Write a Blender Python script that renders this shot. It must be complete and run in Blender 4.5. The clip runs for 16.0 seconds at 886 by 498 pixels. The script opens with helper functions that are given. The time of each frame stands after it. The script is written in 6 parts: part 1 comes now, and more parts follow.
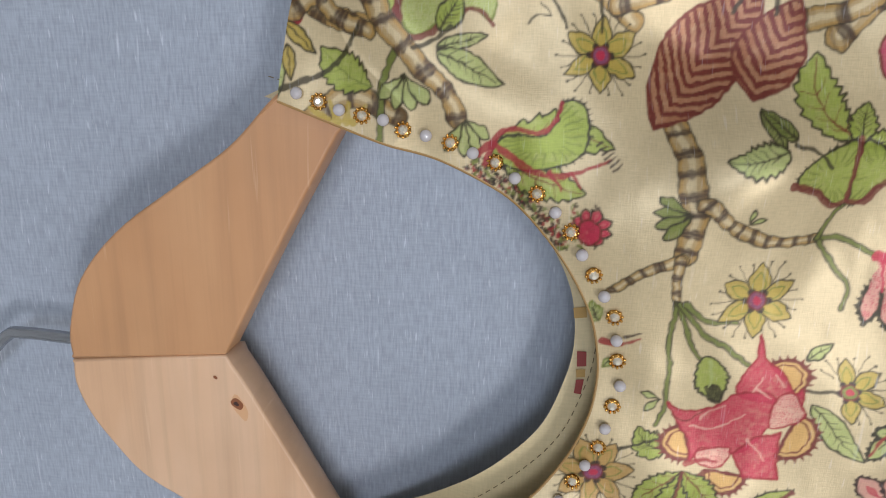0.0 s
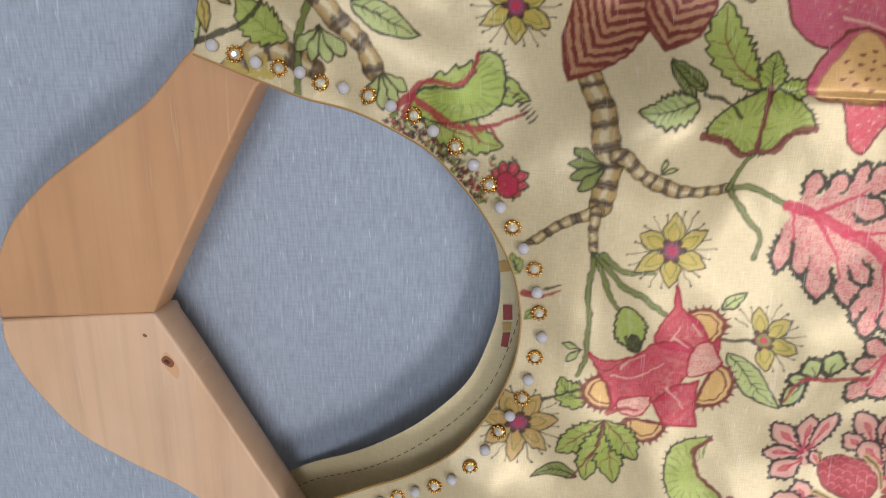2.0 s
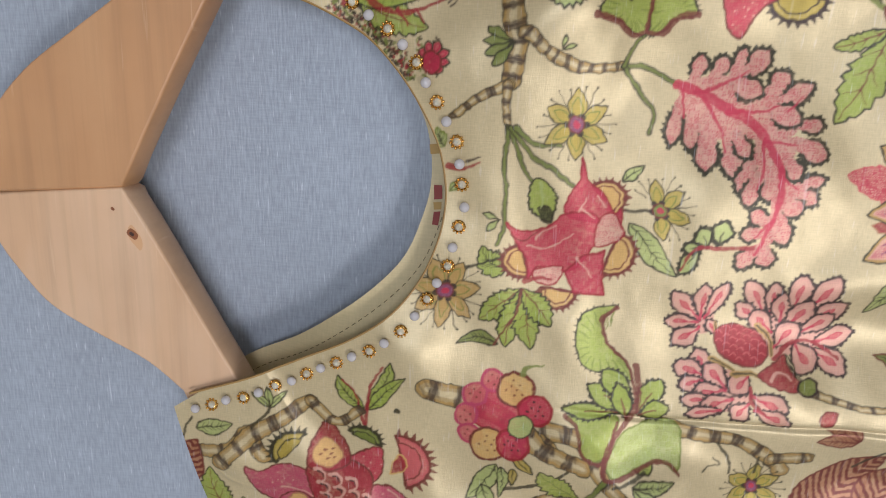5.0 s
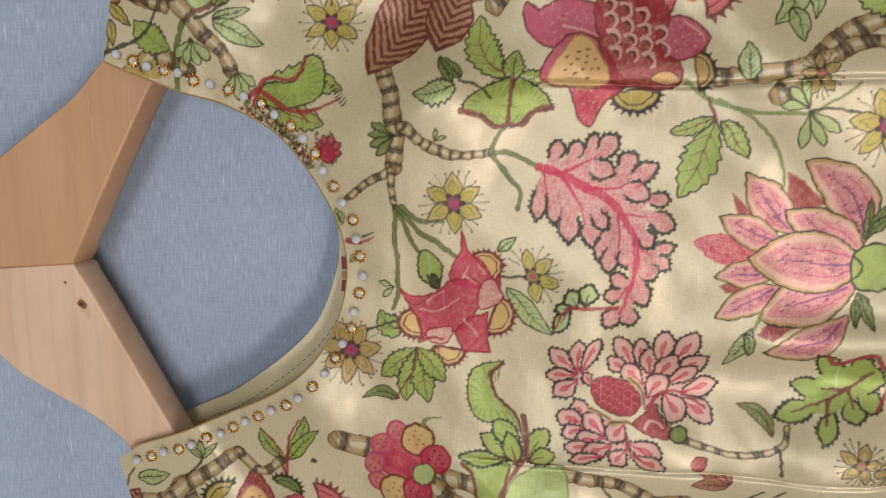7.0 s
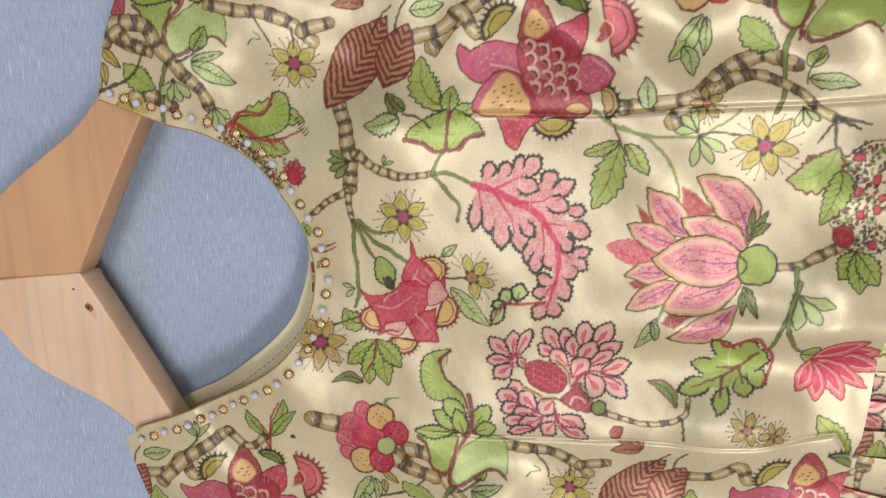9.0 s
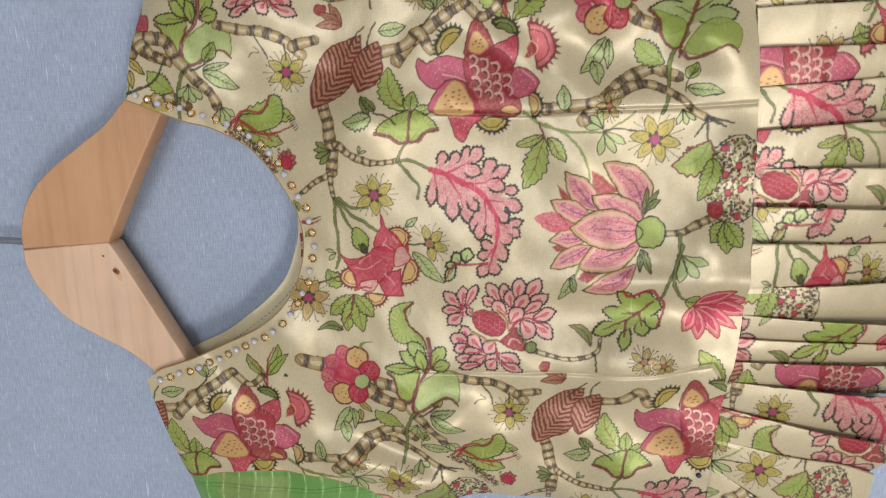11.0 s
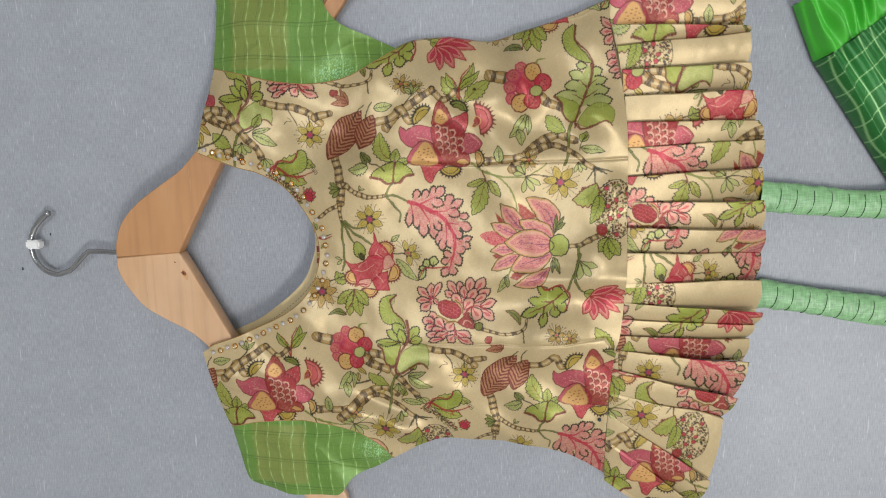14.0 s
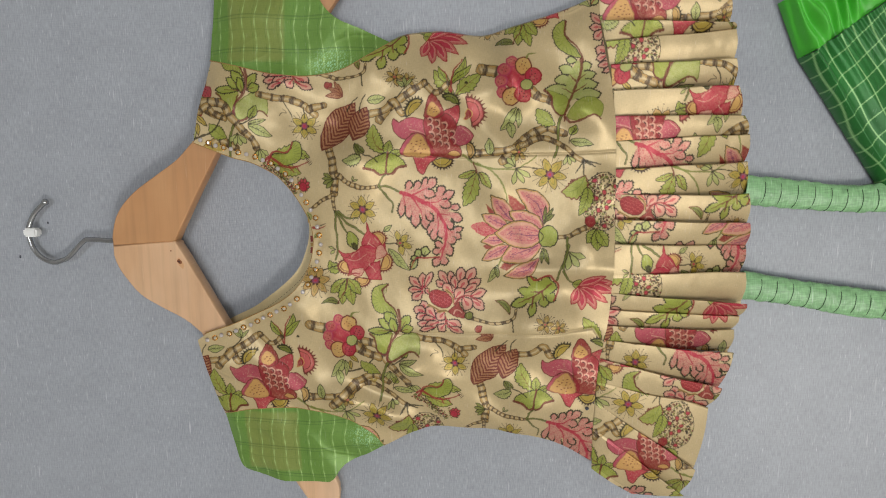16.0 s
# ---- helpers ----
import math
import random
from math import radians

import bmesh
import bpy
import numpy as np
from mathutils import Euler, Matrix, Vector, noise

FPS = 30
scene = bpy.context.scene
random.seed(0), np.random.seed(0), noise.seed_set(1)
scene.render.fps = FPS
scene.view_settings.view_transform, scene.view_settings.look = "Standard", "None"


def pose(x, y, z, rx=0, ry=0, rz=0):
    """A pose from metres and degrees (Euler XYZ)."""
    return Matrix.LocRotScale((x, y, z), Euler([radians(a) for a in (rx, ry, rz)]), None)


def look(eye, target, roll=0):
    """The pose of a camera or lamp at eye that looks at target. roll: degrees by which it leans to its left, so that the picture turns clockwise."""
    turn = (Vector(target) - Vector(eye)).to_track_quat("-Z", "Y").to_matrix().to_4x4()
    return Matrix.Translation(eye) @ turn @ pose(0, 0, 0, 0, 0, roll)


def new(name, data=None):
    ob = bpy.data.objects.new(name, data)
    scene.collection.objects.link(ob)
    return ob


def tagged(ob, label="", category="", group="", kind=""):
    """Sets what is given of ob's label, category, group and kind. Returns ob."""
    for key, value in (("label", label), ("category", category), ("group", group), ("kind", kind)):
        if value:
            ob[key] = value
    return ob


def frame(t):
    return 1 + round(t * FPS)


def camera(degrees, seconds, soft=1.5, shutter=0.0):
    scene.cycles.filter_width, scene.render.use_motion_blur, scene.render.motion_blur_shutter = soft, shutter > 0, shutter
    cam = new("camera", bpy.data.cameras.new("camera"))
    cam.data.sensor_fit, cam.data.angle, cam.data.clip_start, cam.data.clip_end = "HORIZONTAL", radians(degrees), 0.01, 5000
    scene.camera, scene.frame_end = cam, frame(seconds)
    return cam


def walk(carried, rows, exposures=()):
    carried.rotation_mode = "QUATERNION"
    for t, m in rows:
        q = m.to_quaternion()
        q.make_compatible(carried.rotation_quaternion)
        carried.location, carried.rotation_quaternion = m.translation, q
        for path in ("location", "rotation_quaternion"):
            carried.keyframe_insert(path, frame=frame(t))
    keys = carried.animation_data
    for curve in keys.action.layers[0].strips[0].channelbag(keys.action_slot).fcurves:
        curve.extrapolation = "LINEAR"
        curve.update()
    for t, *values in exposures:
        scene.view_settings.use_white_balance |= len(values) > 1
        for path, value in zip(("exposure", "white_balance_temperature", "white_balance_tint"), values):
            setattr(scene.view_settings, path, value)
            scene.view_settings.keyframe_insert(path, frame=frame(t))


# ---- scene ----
cam = camera(67.64, 16.0, soft=1.0)
# seconds, eye in metres, turn in degrees; the cloth lies in the plane z = 0 and the camera looks down on it
PATH = [
    (0, -0.13585, 0.00297, 0.17650, -13.744, 5.833, 0.654),
    (0.5, -0.13283, 0.00928, 0.17698, -14.120, 5.530, 0.223),
    (1, -0.12720, 0.00903, 0.17555, -15.151, 4.998, 0.146),
    (1.5, -0.12417, 0.00522, 0.17586, -15.405, 4.770, 0.396),
    (2, -0.12068, -0.00148, 0.17705, -15.967, 4.423, 0.532),
    (2.5, -0.11726, -0.01138, 0.18055, -16.567, 4.411, 0.894),
    (3, -0.11463, -0.01847, 0.18383, -17.052, 4.690, 1.111),
    (5.5, -0.08717, -0.03695, 0.20717, -11.436, 5.012, 1.895),
    (6, -0.07329, -0.03457, 0.20774, -9.633, 5.664, 1.518),
    (6.5, -0.06694, -0.02873, 0.21481, -9.088, 6.384, 0.962),
    (7, -0.05885, -0.02550, 0.22369, -9.134, 6.755, 0.253),
    (7.5, -0.05365, -0.02003, 0.23168, -9.210, 6.627, -0.206),
    (8, -0.04961, -0.01700, 0.23660, -9.967, 6.577, -0.623),
    (8.5, -0.04495, -0.01337, 0.24584, -10.552, 7.001, -1.140),
    (9, -0.03828, -0.00890, 0.25359, -11.514, 6.483, -1.013),
    (9.5, -0.03539, -0.00515, 0.26883, -11.615, 6.082, -0.973),
    (10, -0.03045, -0.00349, 0.28188, -12.992, 5.735, -0.934),
    (12.5, -0.01047, -0.01058, 0.39553, -9.134, 3.871, -0.663),
    (13, -0.00421, -0.00378, 0.42842, -8.375, 3.967, -0.159),
    (13.5, -0.00439, -0.00023, 0.43745, -9.101, 3.484, 0.577),
    (14, -0.00392, 0.00591, 0.44179, -9.377, 3.801, -0.482),
    (14.5, -0.00299, 0.00884, 0.44837, -9.594, 3.776, -0.391),
    (15, -0.00259, 0.00228, 0.45145, -9.600, 3.827, 0.367),
    (15.5, -0.00216, 0.00151, 0.45217, -9.492, 3.809, 0.220),
    (16, 0.00009, 0.00006, 0.45057, -9.225, 3.590, -0.000),
]
walk(cam, [(t, pose(x, y, z, rx, ry, rz)) for t, x, y, z, rx, ry, rz in PATH],
     exposures=[(0.0, -0.08, 5550, 12), (3.0, -0.05, 5550, 12), (6.0, -0.14, 5600, 12), (8.5, 0.08, 5550, 12), (9.5, 0.2, 5450, 12), (10.0, 0.06, 5450, 12), (12.5, 0.0, 5700, 11), (14.0, -0.08, 6150, 10), (15.0, -0.14, 6200, 10), (16.0, -0.26, 6350, 10)])

MM = 0.001

# ---- light ----
world = bpy.data.worlds.new("world")
scene.world = world
world.use_nodes = True
world.node_tree.nodes["Background"].inputs["Color"].default_value = (0.9, 0.95, 1.0, 1)
world.node_tree.nodes["Background"].inputs["Strength"].default_value = 0.1


def area_lamp(name, eye, target, sx, sy, watts, colour):
    data = bpy.data.lights.new(name, "AREA")
    data.shape, data.size, data.size_y, data.energy, data.color = "RECTANGLE", sx, sy, watts, colour
    ob = new(name, data)
    ob.matrix_world = look(eye, target)
    return ob


area_lamp("wall_light", (1.34, -0.98, 2.9), (0, -0.05, 0), 1.0, 0.8, 62, (1.0, 0.95, 0.88))
# unseen fill lamp, added overhead to soften shadows and gloss the silk
area_lamp("overhead_fill", (-0.2, 0.12, 2.95), (-0.2, 0.1, 0), 1.0, 0.8, 27, (0.95, 0.97, 1.0))




# ---- materials ----
def lin(c):
    return tuple((v / 255 / 12.92) if v <= 10 else ((v / 255 + 0.055) / 1.055) ** 2.4 for v in c)


def material(name, base=(0.5, 0.5, 0.5), rough=0.5, metal=0.0):
    m = bpy.data.materials.new(name)
    m.use_nodes = True
    b = m.node_tree.nodes["Principled BSDF"]
    b.inputs["Base Color"].default_value = (*base, 1)
    b.inputs["Roughness"].default_value = rough
    b.inputs["Metallic"].default_value = metal
    return m, m.node_tree, b


def add(tree, kind, **values):
    n = tree.nodes.new(kind)
    for key, value in values.items():
        n.inputs[key].default_value = value
    return n


def coords(tree, scale, turn=0.0):
    tc = tree.nodes.new("ShaderNodeTexCoord")
    mp = tree.nodes.new("ShaderNodeMapping")
    mp.inputs["Scale"].default_value = scale
    mp.inputs["Rotation"].default_value = (0, 0, turn)
    tree.links.new(tc.outputs["Object"], mp.inputs["Vector"])
    return mp.outputs["Vector"]


def ramp(tree, source, stops):
    r = tree.nodes.new("ShaderNodeValToRGB")
    while len(r.color_ramp.elements) < len(stops):
        r.color_ramp.elements.new(0.5)
    for e, (p, c) in zip(r.color_ramp.elements, stops):
        e.position, e.color = p, (c, c, c, 1) if isinstance(c, (int, float)) else (*c, 1)
    tree.links.new(source, r.inputs["Fac"])
    return r.outputs["Color"]


def mix(tree, mode, fac, a, b):
    n = tree.nodes.new("ShaderNodeMix")
    n.data_type, n.blend_type = "RGBA", mode
    for sock, v in ((n.inputs[0], fac), (n.inputs[6], a), (n.inputs[7], b)):
        if isinstance(v, bpy.types.NodeSocket):
            tree.links.new(v, sock)
        else:
            sock.default_value = v if isinstance(v, (int, float)) else (*v, 1)
    return n.outputs[2]


def noise_tex(tree, vector, scale, detail=3.0, rough=0.5):
    n = add(tree, "ShaderNodeTexNoise", Scale=scale, Detail=detail, Roughness=rough)
    tree.links.new(vector, n.inputs["Vector"])
    return n.outputs["Fac"]


def bump(tree, bsdf, height, strength, dist):
    n = add(tree, "ShaderNodeBump", Strength=strength, Distance=dist)
    tree.links.new(height, n.inputs["Height"])
    tree.links.new(n.outputs["Normal"], bsdf.inputs["Normal"])


def woven(name, rough, thread, depth, sheen=0.0, attribute=None, base=(0.5, 0.5, 0.5), slub=0.12, spec=0.5, metal=0.0, fleck=None, crinkle=0.0, weft_share=0.5):
    """Woven cloth: warp and weft threads with uneven slubs, in relief and in tone."""
    m, t, b = material(name, base, rough, metal)
    warp = noise_tex(t, coords(t, (1 / thread, 0.13 / thread, 1)), 1.0, 2)
    weft = noise_tex(t, coords(t, (0.13 / thread, 1 / thread, 1)), 1.0, 2)
    weave = mix(t, "MIX", weft_share, warp, weft)
    blot = noise_tex(t, coords(t, (40, 40, 40)), 1.0, 4)
    if attribute:
        a = t.nodes.new("ShaderNodeAttribute")
        a.attribute_name = attribute
        col = a.outputs["Color"]
    else:
        col = base
    fine = ramp(t, noise_tex(t, coords(t, (1300, 170, 1)), 1.0, 1), ((0.66, 0.0), (0.78, 1.0)))
    coarse_slub = ramp(t, noise_tex(t, coords(t, (620, 46, 1)), 1.0, 1), ((0.69, 0.0), (0.8, 1.0)))
    streak = mix(t, "LIGHTEN", 1.0, fine, coarse_slub)
    col = mix(t, "MULTIPLY", 0.75, col, ramp(t, weave, ((0.3, 1 - slub * 2.2), (0.62, 1.0))))
    col = mix(t, "MULTIPLY", 0.6, col, ramp(t, blot, ((0.3, 0.86), (0.7, 1.0))))
    col = mix(t, "SCREEN", mix(t, "MULTIPLY", 1.0, streak, (fleck or slub,) * 3), col, (0.6, 0.6, 0.6))
    t.links.new(col, b.inputs["Base Color"])
    b.inputs["Specular IOR Level"].default_value = spec
    if sheen:
        b.inputs["Sheen Weight"].default_value = sheen
        b.inputs["Sheen Roughness"].default_value = 0.35
    bump(t, b, weave, 0.55, depth)
    if crinkle:
        soft = noise_tex(t, coords(t, (62, 38, 40)), 1.0, 2, 0.45)
        n = add(t, "ShaderNodeBump", Strength=0.5, Distance=crinkle)
        t.links.new(soft, n.inputs["Height"])
        t.links.new(n.outputs["Normal"], b.inputs["Normal"].links[0].from_node.inputs["Normal"])
    return m


PRINT = woven("printed_silk", 0.395, 0.00034, 0.00011, 0.0, "print", slub=0.10, spec=0.42, metal=0.27, fleck=0.16, crinkle=0.0026)
TISSUE = woven("green_tissue_silk", 0.44, 0.0005, 0.00012, 0.25, "print", slub=0.10, spec=0.5, metal=0.2)
LINING = woven("cream_lining", 0.55, 0.0006, 0.00012, 0.1, base=lin((216, 194, 144)), slub=0.08)
SHEET = woven("grey_slub_cloth", 0.42, 0.0007, 0.00022, 0.15, base=lin((165, 169, 176)), slub=0.16, spec=0.55, fleck=0.42, weft_share=0.3)
BRIGHT = woven("bright_green_satin", 0.42, 0.0005, 0.0001, 0.2, base=lin((80, 190, 54)), slub=0.05)
PALE = woven("pale_green_tissue", 0.40, 0.0009, 0.0003, 0.3, base=lin((150, 200, 142)), slub=0.26, fleck=0.3)
PIPING, _, _ = material("narrow_piping", lin((158, 122, 66)), 0.55)
DARK_THREAD, _, _ = material("dark_thread", lin((66, 92, 62)), 0.8)
STITCH, _, _ = material("stitch_thread", lin((120, 104, 70)), 0.8)


def wood_material(name, turn, tone, light):
    m, t, b = material(name, rough=0.5)
    fine = noise_tex(t, coords(t, (260, 9, 60), turn), 1.0, 5, 0.6)
    broad = noise_tex(t, coords(t, (30, 7, 20), turn), 1.0, 4)
    col = mix(t, "MIX", ramp(t, broad, ((0.35, 0.0), (0.65, 1.0))), tone, light)
    blotch = ramp(t, noise_tex(t, coords(t, (24, 24, 24)), 1.0, 5), ((0.35, 0.9), (0.65, 1.0)))
    col = mix(t, "MULTIPLY", 1.0, col, blotch)
    col = mix(t, "MULTIPLY", 0.7, col, ramp(t, fine, ((0.32, 0.84), (0.55, 1.0))))
    flecks = ramp(t, noise_tex(t, coords(t, (900, 30, 60), turn), 1.0, 2), ((0.68, 0.0), (0.80, 0.28)))
    col = mix(t, "MIX", flecks, col, lin((236, 204, 164)))
    t.links.new(col, b.inputs["Base Color"])
    bump(t, b, fine, 0.25, 0.0003)
    b.inputs["Coat Weight"].default_value = 0.16
    b.inputs["Coat Roughness"].default_value = 0.24
    return m


WOOD_A = wood_material("pine_wood", radians(30), lin((186, 134, 86)), lin((202, 153, 104)))
WOOD_B = wood_material("pale_pine_wood", radians(-30), lin((212, 168, 126)), lin((226, 190, 154)))
KNOT_HALO, _, _ = material("wood_knot_halo", lin((206, 158, 112)), 0.45)
KNOT, _, _ = material("wood_knot", lin((132, 76, 38)), 0.5)
KNOT_CORE, _, _ = material("wood_knot_core", lin((62, 32, 16)), 0.6)
CHROME, _, _ = material("chrome", (0.40, 0.40, 0.41), 0.22, 1.0)
PEARL, _, pb = material("pearl", lin((186, 177, 172)), 0.14)
pb.inputs["Coat Weight"].default_value = 0.6
GOLD, _, _ = material("gilt_metal", lin((206, 160, 82)), 0.24, 1.0)
STONE, _, sb = material("clear_rhinestone", lin((226, 216, 192)), 0.08, 0.5)
PLASTIC, _, _ = material("white_plastic", lin((232, 232, 230)), 0.35)
PAINT, _, _ = material("wall_paint", (0.72, 0.72, 0.70), 0.8)
FLOOR, _, _ = material("floor_tiles", (0.42, 0.40, 0.37), 0.4)
SPECK, _, _ = material("dark_speck", lin((70, 72, 80)), 0.8)


# ---- mesh helpers ----
def raw_mesh(name, verts, faces, mat, colours=None, smooth=True):
    """A mesh from arrays of vertices (mm) and quads or triangles."""
    verts, faces = np.asarray(verts, np.float32) * MM, np.asarray(faces, np.int32)
    me = bpy.data.meshes.new(name)
    me.vertices.add(len(verts))
    me.vertices.foreach_set("co", verts.ravel())
    me.loops.add(faces.size)
    me.loops.foreach_set("vertex_index", faces.ravel())
    me.polygons.add(len(faces))
    me.polygons.foreach_set("loop_start", np.arange(0, faces.size, faces.shape[1], dtype=np.int32))
    if smooth:
        me.polygons.foreach_set("use_smooth", np.ones(len(faces), bool))
    me.update(calc_edges=True)
    me.validate()
    if colours is not None:
        attr = me.attributes.new("print", "FLOAT_COLOR", "POINT")
        rgba = np.ones((len(verts), 4), np.float32)
        rgba[:, :3] = colours
        attr.data.foreach_set("color", rgba.ravel())
    me.materials.append(mat)
    return me


def part(name, me, parent=None, label="", category="", group="", kind=""):
    ob = new(name, me)
    ob.parent = parent
    return tagged(ob, label, category, group, kind)


def from_bm(name, bm, mat, smooth=True):
    me = bpy.data.meshes.new(name)
    bmesh.ops.recalc_face_normals(bm, faces=bm.faces)
    bm.to_mesh(me)
    bm.free()
    me.materials.append(mat)
    for p in me.polygons:
        p.use_smooth = smooth
    return me


def spline(points, closed=False, n=8):
    """Points along a smooth curve through the given ones."""
    p = np.asarray(points, float)
    if len(p) < 3 and not closed:
        s = np.linspace(0, 1, n + 1)[:, None]
        return p[0] * (1 - s) + p[-1] * s
    q = np.vstack([p[-1:], p, p[:2]]) if closed else np.vstack([2 * p[0] - p[1], p, 2 * p[-1] - p[-2]])
    out, s = [], np.linspace(0, 1, n, endpoint=False)[:, None]
    for a, b, c, d in zip(q[:-3], q[1:-2], q[2:-1], q[3:]):
        out.append(0.5 * (2 * b + (c - a) * s + (2 * a - 5 * b + 4 * c - d) * s**2 + (3 * b - a - 3 * c + d) * s**3))
    out = np.vstack(out)
    return out if closed else np.vstack([out, p[-1:]])


def nearest(px, py, pts, closed=False):
    """Distance to a polyline, the length along it, and the nearest point."""
    pts = np.asarray(pts, float)
    ends = np.vstack([pts, pts[:1]]) if closed else pts
    best = np.full(px.shape, 1e9)
    along, qx, qy, run = np.zeros(px.shape), np.zeros(px.shape), np.zeros(px.shape), 0.0
    for (ax, ay), (bx, by) in zip(ends[:-1], ends[1:]):
        dx, dy = bx - ax, by - ay
        size = math.hypot(dx, dy)
        if size < 1e-9:
            continue
        f = np.clip(((px - ax) * dx + (py - ay) * dy) / size**2, 0, 1)
        ux, uy = ax + f * dx, ay + f * dy
        dist = (px - ux) ** 2 + (py - uy) ** 2
        near = dist < best
        best = np.where(near, dist, best)
        along, qx, qy = np.where(near, run + f * size, along), np.where(near, ux, qx), np.where(near, uy, qy)
        run += size
    return np.sqrt(best), along, qx, qy


def inside(px, py, pts):
    r = np.zeros(px.shape, bool)
    pts = np.asarray(pts, float)
    for (ax, ay), (bx, by) in zip(pts, np.roll(pts, -1, axis=0)):
        if ay != by:
            r ^= ((ay > py) != (by > py)) & (px < (bx - ax) * (py - ay) / (by - ay) + ax)
    return r


def tube(name, path, radius, mat, sides=12, taper=None):
    """A round tube along a 3D path in mm."""
    p = np.asarray(path, float)
    tang = np.gradient(p, axis=0)
    tang /= np.linalg.norm(tang, axis=1)[:, None]
    up = np.array([0.03, 0.02, 1.0])
    side = np.cross(tang, up)
    side /= np.linalg.norm(side, axis=1)[:, None]
    nor = np.cross(side, tang)
    a = np.linspace(0, 2 * np.pi, sides, endpoint=False)
    rad = np.full(len(p), radius) if taper is None else radius * np.asarray(taper)
    v = p[:, None] + rad[:, None, None] * (np.cos(a)[None, :, None] * side[:, None] + np.sin(a)[None, :, None] * nor[:, None])
    i, j = np.meshgrid(np.arange(len(p) - 1), np.arange(sides), indexing="ij")
    k = (j + 1) % sides
    f = np.stack([i * sides + j, i * sides + k, (i + 1) * sides + k, (i + 1) * sides + j], -1).reshape(-1, 4)
    return raw_mesh(name, v.reshape(-1, 3), f, mat)


# ---- the plan of the blouse, in mm ----
NECK = spline([(-190.6, -0.8), (-177.2, -5.9), (-164.6, -10.4), (-152.6, -13.6), (-141.7, -18.6), (-133.6, -23.7), (-125.7, -32.0), (-119.9, -40.4), (-115.2, -50.0),
               (-113.1, -59.1), (-112.7, -66.6), (-114.3, -76.5), (-119.2, -88.7), (-127.5, -99.6), (-139.0, -108.0), (-154.1, -115.5), (-171.2, -123.3), (-190.9, -130.1)], n=5)
EDGE_TOP = spline([(-190.7, -0.3), (-186.7, 22.2), (-180.4, 52.4)], n=4)
ARM_TOP = spline([(-181.2, 52.6), (-159.1, 47.7), (-137.1, 42.9), (-115.1, 41.4), (-93.5, 45.3), (-75.5, 54.2), (-61.4, 63.3)], n=5)
SIDE_TOP = spline([(-61.7, 63.6), (-50.7, 67.7), (-28.9, 69.2), (-3.6, 66.2), (14.3, 70.9), (32.0, 76.2), (49.5, 82.1), (70.9, 91.0)], n=5)
WAIST = spline([(70.6, 90.6), (71.3, 73.0), (74.3, 55.8), (78.6, 35.0), (81.1, 14.3), (82.5, -10.1), (83.1, -34.8), (83.3, -63.6),
                (83.1, -85.6), (82.5, -106.7), (79.7, -128.9), (76.7, -149.2), (75.9, -169.9), (75.8, -192.0), (76.8, -222.3)], n=4)
SIDE_LOW = spline([(76.8, -222.3), (58.1, -211.3), (38.3, -204.8), (14.6, -200.0), (-9.1, -199.4), (-33.0, -198.4), (-47.0, -203.1), (-61.2, -210.3), (-69.3, -214.4)], n=5)
ARM_LOW = spline([(-69.3, -214.4), (-76.8, -204.2), (-92.0, -192.4), (-111.4, -185.4), (-131.3, -183.0), (-160.2, -185.0), (-182.0, -189.8)], n=5)
EDGE_LOW = spline([(-182.5, -190.2), (-190.3, -161.0), (-196.0, -134.8)], n=4)
FRONT = np.vstack([NECK[:-1], EDGE_LOW[::-1][:-1], ARM_LOW[::-1][:-1], SIDE_LOW[::-1][:-1], WAIST[::-1][:-1], SIDE_TOP[::-1][:-1], ARM_TOP[::-1][:-1], EDGE_TOP[::-1][:-1]])
CUFF_TOP = spline([(-180.5, 69.3), (-177.9, 90.8), (-175.6, 105.1), (-149.8, 112.8), (-114.9, 106.4), (-105.0, 87.5), (-94.9, 77.6), (-80.3, 71.8)], n=5)
CUFF_LOW = spline([(-180.1, -208.6), (-176.6, -224.7), (-170.0, -236.0), (-145.3, -241.1), (-116.0, -241.0), (-106.8, -239.8), (-98.2, -228.9), (-82.2, -221.4)], n=5)
SLEEVE_TOP = np.vstack([ARM_TOP, CUFF_TOP[::-1]])
SLEEVE_LOW = np.vstack([ARM_LOW[::-1], CUFF_LOW[::-1]])
HEM_TOP, HEM_LOW = (153.9, 87.0), (140.0, -246.6)
SILHOUETTE = np.vstack([EDGE_TOP, CUFF_TOP, SIDE_TOP, [HEM_TOP], [(169.6, -17.2)], [(172.6, -82.4)], [HEM_LOW], SIDE_LOW, CUFF_LOW[::-1], EDGE_LOW])
DART_TOP = np.array([(-73.9, -5.9), (-51.6, -8.4), (-13.8, -9.6), (22.4, -8.0), (52.2, -7.5), (82.0, -5.9)])
DART_LOW = np.array([(-81.7, -124.7), (-52.5, -126.6), (-10.5, -125.8), (19.9, -125.0), (43.5, -124.3), (72.1, -120.5), (79.1, -131.2)])
ARM_LINE_TOP = np.array([(-220.0, -68.0), (-183.8, -2.5), (-145.0, 36.8), (-88.9, 109.0)])
ARM_LINE_LOW = np.array([(-220.0, -68.0), (-183.7, -131.1), (-164.4, -172.5), (-121.1, -238.6), (-111.5, -263.4)])

# distance to the outline on a coarse grid
GX, GY = np.meshgrid(np.arange(-240, 260, 3.0), np.arange(-270, 140, 3.0))
GD = np.where(inside(GX, GY, SILHOUETTE), 1, -1) * nearest(GX, GY, SILHOUETTE, True)[0]


